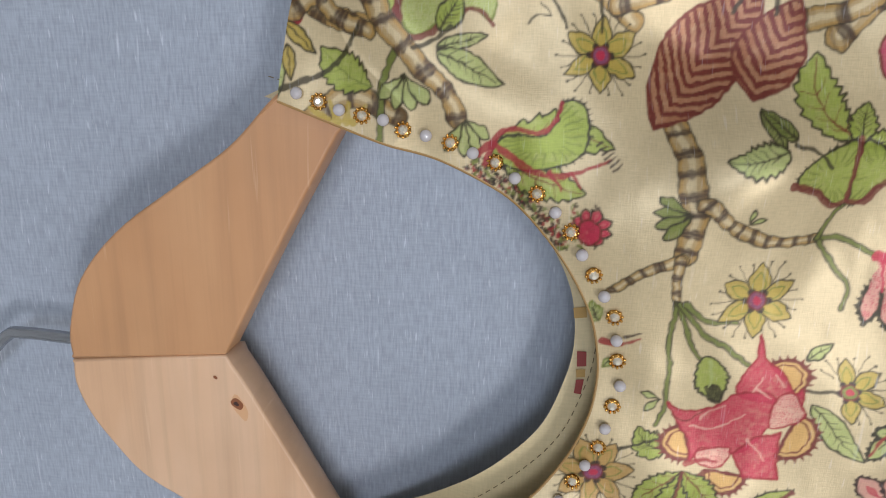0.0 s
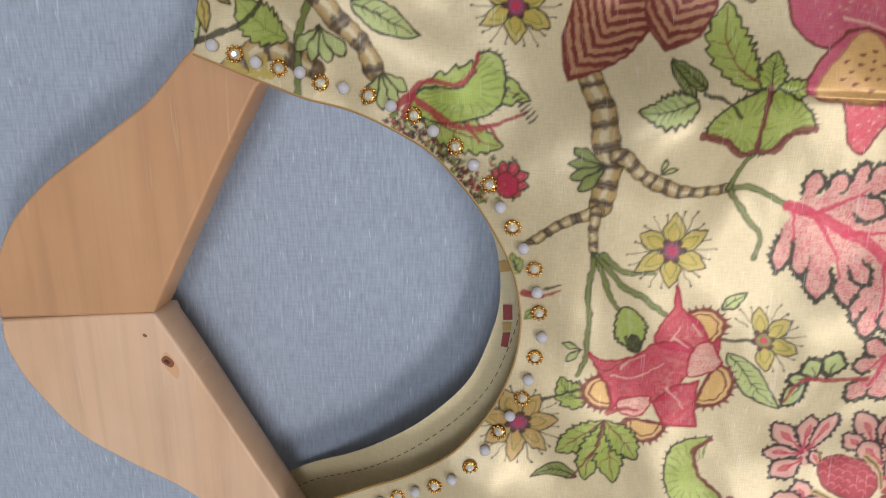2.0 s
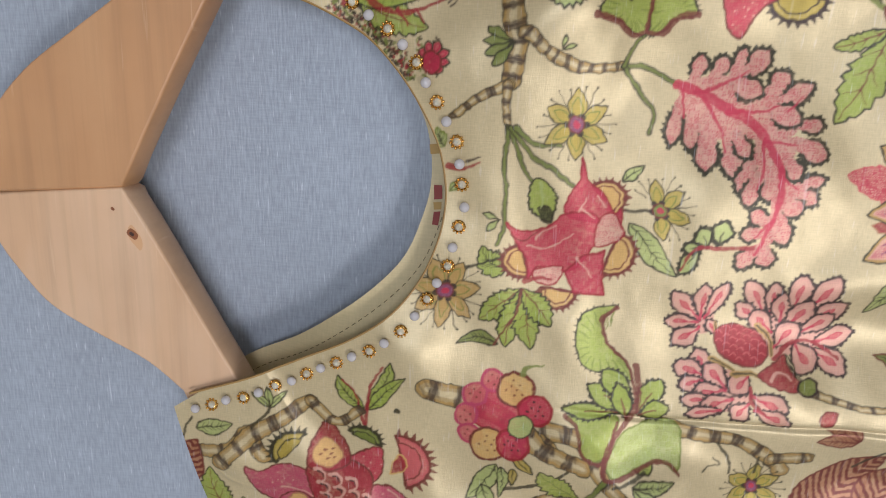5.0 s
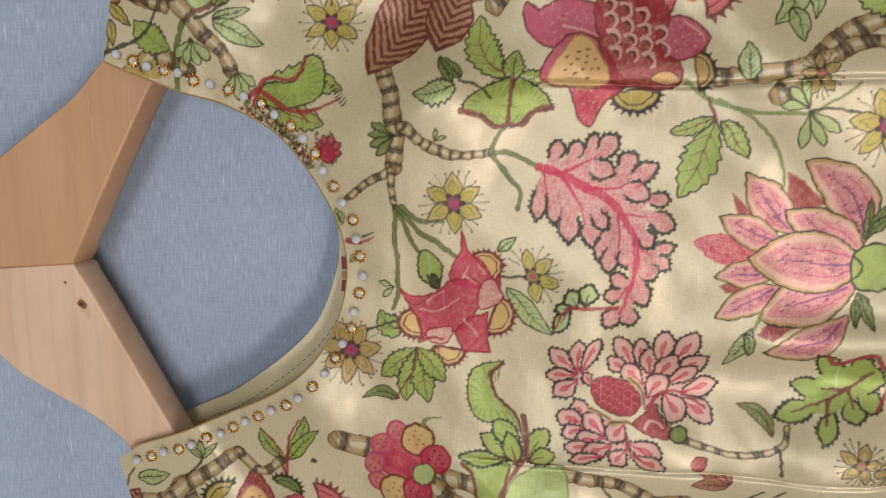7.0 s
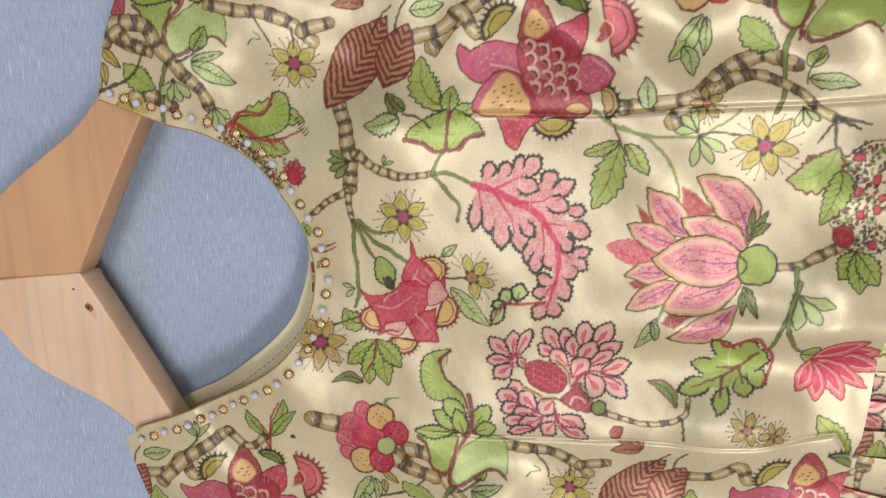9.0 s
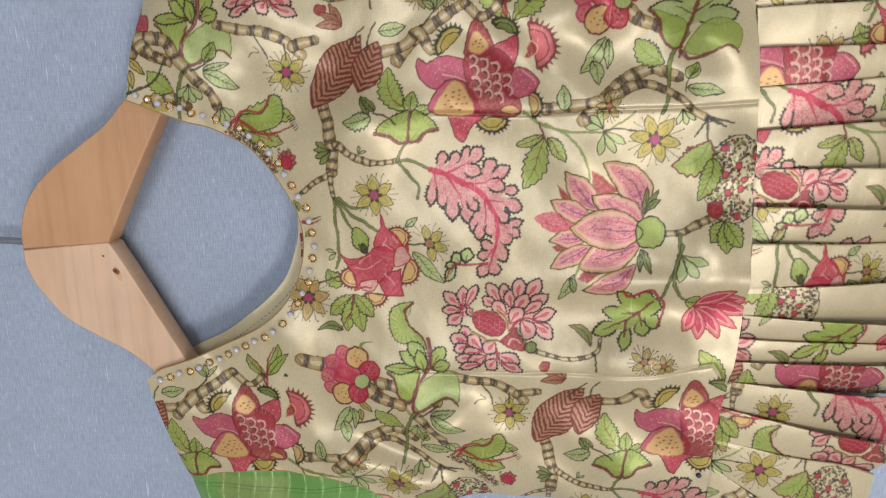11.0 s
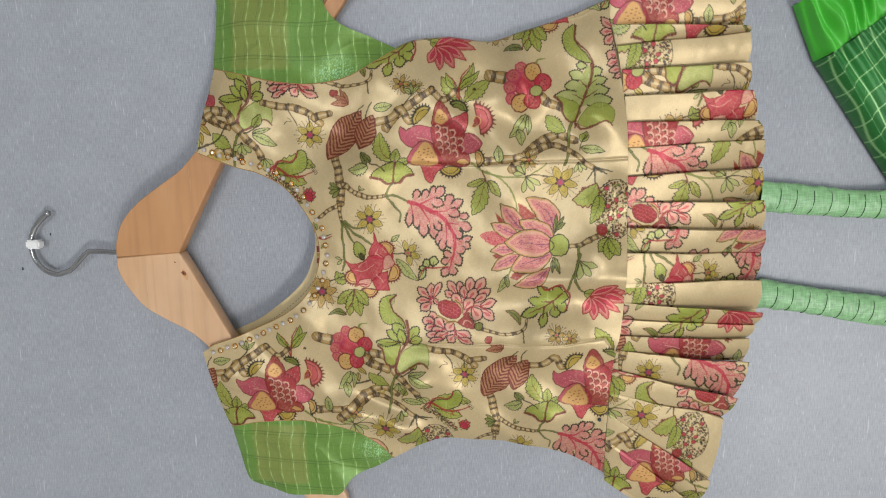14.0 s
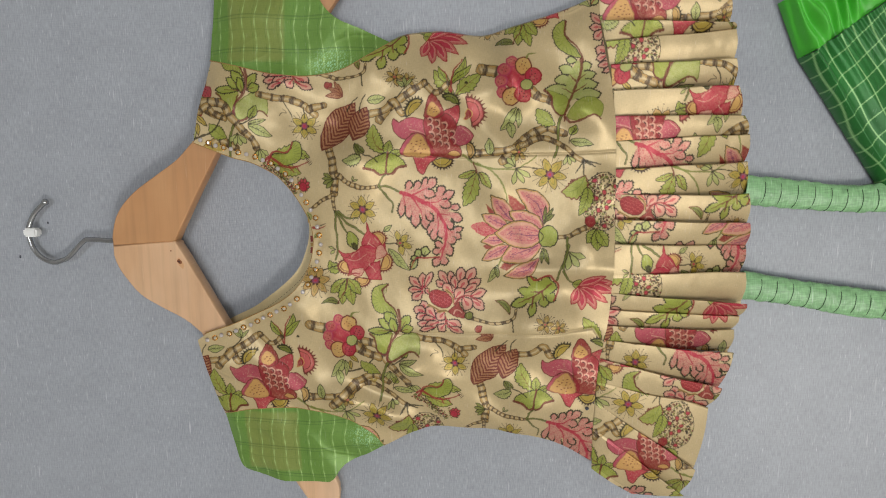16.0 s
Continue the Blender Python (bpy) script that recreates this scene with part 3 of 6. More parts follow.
def paisley_spray():
    """A hooked green leaf over lobed leaves with red rims; the lower dart takes up its middle."""
    if SHIFT[0][0] > 100:
        hooked([(-64.1, -91.1), (-70.6, -95.0), (-72.1, -101.7), (-69.2, -108.5), (-62.1, -113.3), (-54.4, -115.7), (-57.3, -110.6), (-62.4, -104.5), (-65.3, -97.8)],
               [(-64.1, -91.8), (-64.6, -99.8), (-57.4, -108.6), (-53.7, -115.4), (-54.2, -122.2)])
        for ax, ay, bx, by, w in ((-57.1, -118.1, -63.8, -115.3, 4.2), (-58.3, -124.2, -68.1, -120.7, 6.3), (-59.1, -130.0, -70.7, -128.3, 7.0), (-60.0, -135.2, -76.5, -135.1, 7.7), (-55.9, -121.5, -48.0, -118.8, 5.5), (-56.8, -127.7, -45.1, -124.3, 6.9),
                                  (-58.0, -133.5, -44.1, -131.2, 7.6), (-59.9, -139.3, -42.5, -137.3, 7.7), (-62.3, -141.4, -72.8, -141.4, 7.0)):
            fill(blade((ax, ay), (bx, by), w, 0.0, 0, 1.15)[0], "pale", "olive", 0.5, None, 0.9)
        fill(spline([(-56.4, -117.4), (-52.0, -124.3), (-51.7, -131.8), (-57.7, -140.7), (-67.5, -142.1), (-64.2, -134.5), (-61.7, -124.9)], True, 5), "pale", None, 0, ("green", stipple))
        fill(spline([(-76.2, -135.1), (-72.9, -138.6), (-71.7, -145.5), (-68.0, -149.7), (-63.8, -149.1), (-61.9, -142.8), (-65.5, -138.6)], True, 5), "green", "moss", 0.4)
        fill(spline([(-62.3, -151.2), (-59.0, -144.2), (-52.2, -139.4), (-44.4, -140.8), (-41.4, -146.3), (-43.3, -151.9), (-48.3, -149.8), (-55.9, -153.3)], True, 5), "green", "moss", 0.4)
        stroke([(-54.4, -116.1), (-54.8, -124.9), (-59.3, -136.9), (-63.2, -145.6), (-63.7, -153.9)], 1.9, 1.2, "brown")
        for path in ([(-56.7, -129.0), (-61.7, -125.6)], [(-55.7, -128.3), (-50.6, -124.3)], [(-59.3, -137.3), (-66.4, -133.8)], [(-58.6, -135.9), (-50.4, -131.8)]):
            stroke(path, 1.0, 0.4, "brown")
        stroke([(-76.9, -135.1), (-72.9, -139.3), (-71.7, -146.2), (-67.3, -150.4), (-63.1, -149.8)], 1.5, 0.9, "brown")
        stroke([(-63.0, -151.9), (-60.1, -154.7), (-53.1, -152.6), (-47.6, -150.1), (-42.6, -153.3)], 1.8, 0.9, "brown")
        return
    hooked([(-63.5, -93.4), (-70.3, -94.8), (-74.2, -100.3), (-74.1, -106.9), (-70.5, -112.0), (-64.6, -113.7), (-57.7, -115.4), (-60.7, -109.6), (-65.7, -104.1), (-66.8, -98.1)],
           [(-63.5, -93.8), (-67.1, -98.1), (-65.2, -104.9), (-58.9, -111.6), (-56.3, -120.3), (-58.0, -124.9)])
    fill(spline([(-74.9, -127.3), (-71.6, -130.8), (-70.1, -138.7), (-66.5, -140.1), (-63.5, -137.4), (-60.4, -127.3), (-64.2, -124.9), (-70.3, -125.6)], True, 6), "green", "moss", 0.5)
    fill(spline([(-63.0, -138.7), (-58.0, -130.4), (-51.0, -126.5), (-43.5, -127.3), (-41.9, -133.5), (-42.9, -140.9), (-47.4, -138.4), (-53.5, -141.3), (-60.2, -144.2)], True, 6), "pale", "moss", 0.5, ("green", stipple))
    for ax, ay, bx, by, w in ((-60.5, -124.7, -76.3, -124.7, 4.9), (-58.1, -123.6, -69.3, -117.8, 6.2), (-56.9, -122.6, -65.8, -112.6, 6.3), (-55.7, -124.6, -49.4, -114.2, 6.1), (-55.0, -125.1, -46.4, -122.3, 5.8),
             (-58.2, -126.7, -61.6, -116.6, 5.0)):
        fill(blade((ax, ay), (bx, by), w, 0.0, 0, 1.2)[0], "green", "olive", 0.5, None, 0.9)
        stroke([(ax, ay), (0.4 * ax + 0.6 * bx, 0.4 * ay + 0.6 * by)], 0.7, 0.35, "brown", smooth=False)
    stroke([(-75.4, -126.8), (-71.6, -130.3), (-70.6, -137.6), (-67.4, -140.7), (-63.2, -139.0), (-60.9, -128.1)], 1.3, 0.9, "brown")
    stroke([(-63.5, -138.7), (-62.6, -144.8), (-56.0, -143.5), (-49.4, -139.0), (-45.5, -138.9), (-42.6, -141.9)], 1.7, 0.9, "brown")
    stroke([(-56.7, -111.3), (-55.4, -118.9), (-57.4, -126.7), (-63.2, -136.1), (-63.6, -144.0)], 1.9, 1.3, "brown")


def stipple(x, y):
    """Fine uneven dots."""
    return np.clip(3 * (np.sin(5.3 * x + 3 * np.sin(1.9 * y)) * np.sin(4.9 * y + 3 * np.sin(2.3 * x)) - 0.25), 0, 0.75)


def plume():
    """A pink leaf of many notched lobes on a red branching rib."""
    spine = [(-53.4, -32.3), (-47.6, -34.2), (-41.5, -37.2), (-34.5, -41.0), (-29.1, -46.2), (-25.5, -53.0), (-24.2, -60.1), (-25.0, -66.5), (-27.2, -72.0), (-29.0, -76.7)]
    outer = ((-49.4, -31.6, -48.7, -25.2, 4.5), (-45.1, -31.6, -42.1, -24.7, 4.8), (-39.9, -29.9, -37.2, -22.6, 4.8), (-37.4, -29.8, -30.9, -23.5, 5.7), (-31.2, -35.0, -25.5, -28.4, 6.1),
             (-28.6, -36.6, -19.3, -31.5, 5.4), (-23.3, -40.9, -16.2, -41.9, 4.7), (-23.1, -46.2, -14.5, -50.1, 5.8), (-21.8, -58.6, -13.9, -55.1, 4.8), (-21.8, -58.3, -14.4, -62.4, 4.9),
             (-23.5, -60.1, -18.6, -66.1, 5.7))
    outer += ((-52.3, -36.4, -54.8, -48.5, 4.6), (-49.3, -39.4, -48.7, -49.7, 5.0), (-44.8, -43.9, -44.6, -55.4, 6.1), (-39.5, -46.4, -37.2, -56.4, 6.1), (-33.0, -50.4, -35.7, -59.6, 5.0),
             (-31.1, -53.9, -32.8, -63.2, 5.4), (-28.4, -53.9, -26.7, -62.1, 5.0), (-26.3, -68.3, -31.9, -64.2, 5.0), (-28.0, -70.6, -34.1, -70.9, 4.9), (-24.1, -65.9, -21.1, -73.5, 6.5),
             (-29.1, -74.8, -32.8, -80.9, 5.5), (-27.2, -73.8, -25.0, -80.3, 6.0))
    inner = ((-39.9, -31.6, -32.3, -34.3, 6.2), (-30.3, -37.5, -22.0, -40.6, 6.2), (-24.2, -50.3, -19.9, -55.7, 4.9), (-38.2, -43.9, -34.0, -50.4, 4.6))
    dots = ("rose", stipple)
    for rows in (outer, inner):
        for ax, ay, bx, by, w in rows:
            fill(blade((ax, ay), (bx, by), w, 0.0, 0, 1.35)[0], "salmon", "olive", 0.75, dots, 0.95)
        for ax, ay, bx, by, w in rows:
            mid = (ax + 0.62 * (bx - ax), ay + 0.62 * (by - ay))
            fill(blade((1.25 * ax - 0.25 * bx, 1.25 * ay - 0.25 * by), mid, w * 0.66, 0.0, 0, 1.2)[0], "salmon", None, 0, dots)
        if rows is outer:
            for body in ([(-52.9, -32.3), (-46.8, -30.6), (-38.2, -30.5), (-29.5, -35.4), (-24.3, -37.4), (-23.2, -44.4), (-29.2, -44.5), (-34.3, -45.6), (-39.5, -46.4), (-46.5, -44.7), (-51.0, -39.9)],
                         [(-32.7, -42.4), (-24.9, -44.4), (-22.5, -49.4), (-21.8, -58.3), (-23.0, -64.6), (-24.4, -71.9), (-27.9, -73.3), (-26.4, -65.6), (-26.7, -58.3), (-31.5, -53.0)]):
                fill(spline(body, True, 5), "salmon", None, 0, dots)
    for path, w in (([(-48.5, -34.2), (-42.5, -32.8), (-36.2, -28.5)], 1.5), ([(-39.7, -38.4), (-32.8, -39.1), (-27.4, -36.6)], 1.5), ([(-29.1, -46.2), (-22.6, -47.4)], 1.2),
                    ([(-46.4, -35.8), (-42.2, -41.6), (-40.3, -49.6)], 1.3), ([(-30.0, -45.6), (-30.1, -53.0), (-30.8, -58.8)], 1.2), ([(-25.4, -54.7), (-20.1, -58.6)], 1.1),
                    ([(-52.0, -33.7), (-51.3, -41.1)], 1.0), ([(-25.3, -67.4), (-30.0, -72.1)], 1.0), ([(-25.5, -38.0), (-21.9, -34.5)], 0.6)):
        stroke(path, w, 0.4, "rose")
    stroke(spine[:6], 2.6, 2.0, "rose")
    stroke(spine[5:], 2.0, 0.8, "rose")
    for ax, ay, bx, by, w in ((-38.8, -74.3, -37.6, -67.7, 4.7), (-41.5, -74.6, -43.9, -69.7, 4.7), (-43.2, -75.2, -48.3, -82.5, 4.5), (-43.3, -74.5, -47.7, -75.3, 3.2)):
        fill(blade((ax, ay), (bx, by), w, 0.0, 0, 1.2)[0], "pale", "olive", 0.7, None, 0.9)
        stroke([(ax, ay), (0.4 * ax + 0.6 * bx, 0.4 * ay + 0.6 * by)], 0.5, 0.3, "olive", smooth=False)
    stroke([(-29.9, -74.8), (-36.6, -75.6), (-41.5, -74.6), (-45.0, -75.8), (-48.0, -81.3)], 1.5, 0.7, "red")


def mum():
    """Fans of dark-rimmed pink petals round two red cones."""
    for c, r in (((-41.0, -95.6), 4.5), ((-18.5, -98.9), 7.0), ((-30.4, -115.9), 6.0), ((-11.4, -99.5), 5.0)):
        disc(c, r, "salmon", None)
    petals = ((-41.0, -95.6, -48.8, -87.6, 5.2), (-41.0, -95.0, -40.3, -85.1, 5.3), (-39.7, -94.9, -33.5, -85.2, 5.0), (-41.5, -96.3, -49.7, -96.7, 4.6), (-40.9, -97.9, -46.8, -103.9, 5.7),
             (-36.0, -99.6, -38.6, -95.5, 3.4), (-23.1, -93.3, -29.1, -84.1, 5.6), (-21.3, -93.3, -21.4, -83.9, 5.1), (-24.8, -94.9, -31.2, -90.8, 4.7), (-20.2, -99.3, -26.5, -92.7, 5.9),
             (-18.2, -96.2, -19.0, -86.4, 5.7))
    petals += ((-15.2, -92.1, -14.5, -81.2, 6.0), (-11.4, -91.4, -5.8, -81.5, 6.9), (-11.2, -95.7, -2.3, -88.5, 6.4), (-17.1, -98.8, -10.5, -88.4, 6.2), (-13.2, -99.0, -4.7, -92.6, 5.0),
             (-8.7, -101.3, 1.8, -97.7, 6.0), (-8.6, -103.0, 0.7, -109.1, 7.3), (-13.9, -102.1, -8.1, -109.5, 7.8), (-19.5, -103.1, -13.3, -96.4, 6.5))
    petals += ((-36.4, -111.7, -41.1, -104.5, 5.3), (-36.4, -112.6, -45.8, -109.4, 6.2), (-37.8, -113.3, -44.6, -115.6, 4.5), (-31.2, -114.9, -37.6, -109.0, 6.0), (-31.5, -115.7, -40.7, -117.0, 5.6),
             (-34.0, -118.6, -43.9, -119.5, 4.4), (-29.5, -117.8, -37.6, -121.8, 6.3), (-32.1, -121.5, -41.2, -123.8, 3.7), (-25.9, -111.2, -29.7, -116.4, 6.4), (-24.9, -118.9, -28.7, -123.9, 5.8),
             (-24.6, -116.6, -14.4, -120.4, 6.2), (-23.4, -120.4, -12.6, -124.6, 4.7))
    for ax, ay, bx, by, w in petals:
        fill(blade((ax, ay), (bx, by), w, 0.0, 0, 1.3)[0], "salmon", "dark", 0.5, None, 0.85)
        fill(blade((ax, ay), (0.12 * ax + 0.88 * bx, 0.12 * ay + 0.88 * by), w * 0.72, 0.0, 0, 1.25)[0], "blush", None)
        fill(blade((0.75 * ax + 0.25 * bx, 0.75 * ay + 0.25 * by), (0.28 * ax + 0.72 * bx, 0.28 * ay + 0.72 * by), w * 0.24, 0.0, 0, 1.4)[0], "pink", "rose", 0.2)
        stroke([(ax, ay), (0.6 * ax + 0.4 * bx, 0.6 * ay + 0.4 * by)], 0.9, 0.5, "rose", smooth=False)
    stroke([(-19.1, -106.0), (-14.8, -102.0), (-8.1, -101.3), (-1.4, -105.4)], 1.3, 0.8, "red")
    stroke([(-24.7, -114.6), (-24.2, -118.5), (-20.3, -121.5)], 1.2, 0.8, "red")
    for path in ([(-24.2, -97.2), (-20.9, -100.9), (-20.0, -105.1)], [(-29.7, -111.3), (-25.2, -110.3), (-21.6, -111.5)], [(-35.4, -99.6), (-36.4, -96.2)], [(-36.2, -107.0), (-29.7, -110.0)]):
        stroke(path, 1.9, 1.0, "ochre")
        stroke(path, 0.6, 0.4, "olive")
    cone = (-28.7, -102.7)
    disc(cone, 8.2, "red", None, 0, 0.66, -27)
    disc(cone, 8.2, "red", "brown", 0.5, 0.66, -27)
    for row in range(-2, 3):
        for col in range(-3, 4):
            u, v = 2.3 * col + 1.15 * (row % 2), 2.1 * row
            if (u / 7.2) ** 2 + (v / 4.6) ** 2 < 1:
                p = (cone[0] + 0.89 * u + 0.45 * v, cone[1] - 0.45 * u + 0.89 * v)
                stroke([polar(p, 1.1, a) for a in (150, 90, 20)], 0.35, 0.25, "pink")
    fill(spline([(-23.0, -111.0), (-19.9, -108.1), (-16.5, -104.9), (-14.9, -108.3), (-11.5, -112.4), (-12.5, -115.2), (-17.9, -113.9)], True, 5), "red", "brown", 0.4)
    stroke([(-19.0, -111.8), (-18.0, -109.8), (-15.9, -109.9), (-14.4, -111.6)], 1.0, 0.6, "blush")
    fill(spline([(-16.1, -104.9), (-13.9, -107.3), (-12.6, -111.1), (-10.8, -112.4), (-14.9, -107.3)], True, 4), "cream", "olive", 0.4)
    disc((-9.7, -113.7), 2.7, "moss", "dark", 0.6, 0.85)


def lotus():
    """A pink lotus with yellow-rimmed stippled petals and a green calyx."""
    for pts in ([(15.7, -34.0), (20.6, -36.0), (27.2, -42.2), (20.1, -44.5), (17.1, -40.6)], [(0.4, -39.0), (4.8, -42.9), (7.9, -45.8), (3.8, -46.2)],
                [(10.6, -80.6), (15.1, -75.1), (21.6, -77.4), (14.9, -82.2)], [(-0.6, -66.8), (6.0, -64.0), (5.6, -68.5), (1.2, -68.9)]):
        fill(pts, "red", "rust", 0.4)
    tip = (-8.3, -54.3)
    a = (12.8, -58.0)
    fill(blade(a, tip, 9.6, 0.0, 7, 1.0, 0.12)[0], "rose", "pink", 0.4, ("blush", stipple))
    for ax, ay, bx, by, w in ((18.9, -50.9, 4.2, -33.7, 11.1), (15.4, -54.4, -1.5, -45.9, 8.9), (15.2, -61.5, -2.4, -64.0, 7.7), (16.2, -66.1, -1.1, -76.1, 8.8)) + ((38.1, -53.4, 20.2, -30.4, 13.8), (39.0, -57.2, 16.3, -44.0, 13.2), (37.4, -65.0, 10.6, -75.9, 15.1), (35.6, -74.8, 13.1, -86.1, 9.3), (39.6, -60.1, 7.0, -57.7, 17.8)):
        bend = -0.16 if w > 13.5 and by > -40 else 0.1 if w > 9 and by < -82 else 0.0
        pts, mid = blade((ax, ay), (bx, by), w, bend, 0, 0.92)
        fill(pts, "orange", "olive", 0.55)
        inner = 0.93 * (pts - mid[8]) + mid[8]
        fill(inner, "blush", "ochre", 0.5)
        core = blade((ax, ay), mid[-3], w * 0.66, bend, 0, 0.95)[0]
        fill(core, "orchid", None, 0, ("blush", lambda x, y: 0.35 + stipple(x, y)))
        for d in range(int(2.2 * w)):
            p = mid[4 + (7 * d) % (len(mid) - 9)] + 0.3 * w * np.array((math.sin(2.4 * d), math.cos(3.7 * d))) * ((d * 0.37) % 1)
            stroke([p, p + np.array((0.7, 0.2))], 0.5, 0.3, "grape", smooth=False)
        stroke(mid[2:-7], 0.9, 0.35, "grape", smooth=False)
        for off in (-0.42, 0.42):
            stroke((mid + off * (pts[: len(mid)] - mid))[3:-8], 0.4, 0.25, "magenta", smooth=False)
    for ax, ay, bx, by, w in ((38.6, -52.3, 38.8, -41.1, 2.9), (38.9, -52.0, 43.8, -42.4, 3.2), (39.1, -50.6, 45.1, -46.3, 3.1), (38.1, -67.3, 41.7, -78.6, 3.2), (37.5, -69.5, 37.4, -77.8, 2.6)):
        leaf((ax, ay), (bx, by), w, "moss", "olive", veins=2)
    disc((41.1, -60.3), 6.3, "green", "olive", 0.6, 1.08)
    stroke([(35.8, -57.2), (38.0, -60.3), (36.4, -63.8)], 0.9, 0.5, "olive")
    stroke([(11.7, -74.3), (9.9, -78.3), (7.4, -80.7)], 1.3, 0.7, "moss")
    for ax, ay, bx, by, w in ((8.6, -79.2, 2.3, -91.3, 4.5), (7.3, -80.4, 9.3, -87.9, 3.0)):
        leaf((ax, ay), (bx, by), w, "pale", "olive", 0.08)


def rose_flower():
    """A red bloom with cream-eyed scalloped sepals."""
    for c, r, way in (((-69.2, -63.2), 4.9, 40), ((-66.4, -78.4), 5.6, -20), ((-80.3, -90.1), 5.2, -88), ((-91.0, -81.8), 4.8, 195)):
        half_fan(c, r, way, "orange", "brown", 11, 190)
    fill(spline([(-79.4, -67.6), (-78.8, -62.1), (-76.6, -58.4), (-76.4, -52.1), (-74.5, -58.1), (-70.5, -61.3), (-66.9, -66.4), (-65.0, -65.9), (-65.0, -70.3), (-70.2, -69.8)], True, 5), "rose", "red", 0.5)
    fill(spline([(-95.6, -70.7), (-92.6, -72.4), (-88.7, -72.5), (-83.9, -71.6), (-79.7, -67.6), (-75.3, -66.8), (-70.8, -67.8), (-70.6, -74.3), (-72.7, -78.2), (-77.7, -83.9), (-86.4, -83.1), (-89.2, -86.9), (-90.6, -79.9)], True, 5), "rose", "red", 0.5)
    fill([(-78.8, -84.0), (-74.3, -79.1), (-68.3, -77.5), (-68.7, -83.7), (-67.8, -90.0), (-75.4, -89.8)], "rose", "red", 0.6)
    fill(spline([(-71.3, -75.9), (-70.4, -68.6), (-66.8, -66.7), (-64.4, -70.7), (-64.5, -74.0), (-67.9, -76.0)], True, 5), "blush", "red", 0.5, ("pink", stipple))
    fill(spline([(-87.7, -84.4), (-82.8, -82.9), (-79.5, -82.7), (-80.3, -86.6), (-83.0, -88.9), (-87.1, -87.3)], True, 5), "blush", "red", 0.5, ("pink", stipple))
    stroke([(-89.7, -87.7), (-86.0, -86.6), (-82.4, -87.0)], 1.6, 0.8, "red")
    for path in ([(-89.7, -76.8), (-84.0, -78.0), (-77.4, -73.1)], [(-87.1, -75.1), (-85.8, -73.5), (-81.8, -71.5)], [(-76.1, -66.4), (-74.3, -63.4)], [(-76.0, -79.9), (-73.4, -82.1), (-71.2, -84.8)], [(-71.4, -62.5), (-69.3, -65.4)], [(-75.5, -65.6), (-71.7, -68.4)]):
        stroke(path, 0.55, 0.3, "blush")
    stroke([(-94.2, -74.0), (-90.6, -75.3), (-85.9, -72.6)], 0.5, 0.3, "brown")


def coral_bloom(c, rx, ry):
    """A dense round of small dark curls with red eyes."""
    disc(c, rx, "cream", "olive", 0.4, ry / rx)
    rng = random.Random(5)
    for k in range(520):
        r, a = math.sqrt(rng.random()), rng.random() * 6.283
        p = np.array((c[0] + rx * r * math.cos(a), c[1] + ry * r * math.sin(a)))
        w = rng.random() * 6.283
        q = p + 0.9 * np.array((math.cos(w), math.sin(w)))
        stroke([p, (p + q) / 2 + 0.45 * np.array((-math.sin(w), math.cos(w))), q], 0.8, 0.5, rng.choice(("dark", "moss", "brown", "olive")))
    for k in range(9):
        r, a = 0.35 + 0.5 * (k % 2), 0.7 * k
        disc((c[0] + rx * r * math.cos(a), c[1] + ry * r * math.sin(a)), rx * 0.11, "rose", "brown", 0.5)


def curls(c, rx, ry, n, turn=0.0, seed=5):
    """Loose dark and red curls strewn over an oval."""
    rng = random.Random(seed)
    ct, st = math.cos(radians(turn)), math.sin(radians(turn))
    for k in range(n):
        u, v = rx * rng.uniform(-1, 1), ry * rng.gauss(0, 0.45)
        p = np.array((c[0] + u * ct - v * st, c[1] + u * st + v * ct))
        w = rng.random() * 6.283
        q = p + 0.8 * np.array((math.cos(w), math.sin(w)))
        stroke([p, (p + q) / 2 + 0.4 * np.array((-math.sin(w), math.cos(w))), q], 0.6, 0.4, rng.choice(("dark", "moss", "olive", "red")))


def vine(points, w0, w1, step=2.6):
    """A banded stem: dark rings that fade into tan and cream between dark edges."""
    w0, w1, step = 1.18 * w0, 1.18 * w1, 1.45 * step
    stroke(points, w0 + 0.35, w1 + 0.3, "olive")
    stroke(points, w0 - 0.4, max(w1 - 0.4, 0.5), "ochre")
    stroke(points, 0.66 * w0, 0.55 * w1, "tan")
    stroke(points, 0.3 * w0, 0.25 * w1, "cream")
    stroke(points, w0, w1, None, stripes=("dark", step))


def stem(points, w0, w1):
    """A green stalk between two dark lines."""
    stroke(points, w0 + 0.7, w1 + 0.6, "olive")
    stroke(points, w0 - 0.1, max(w1 - 0.1, 0.35), "moss")


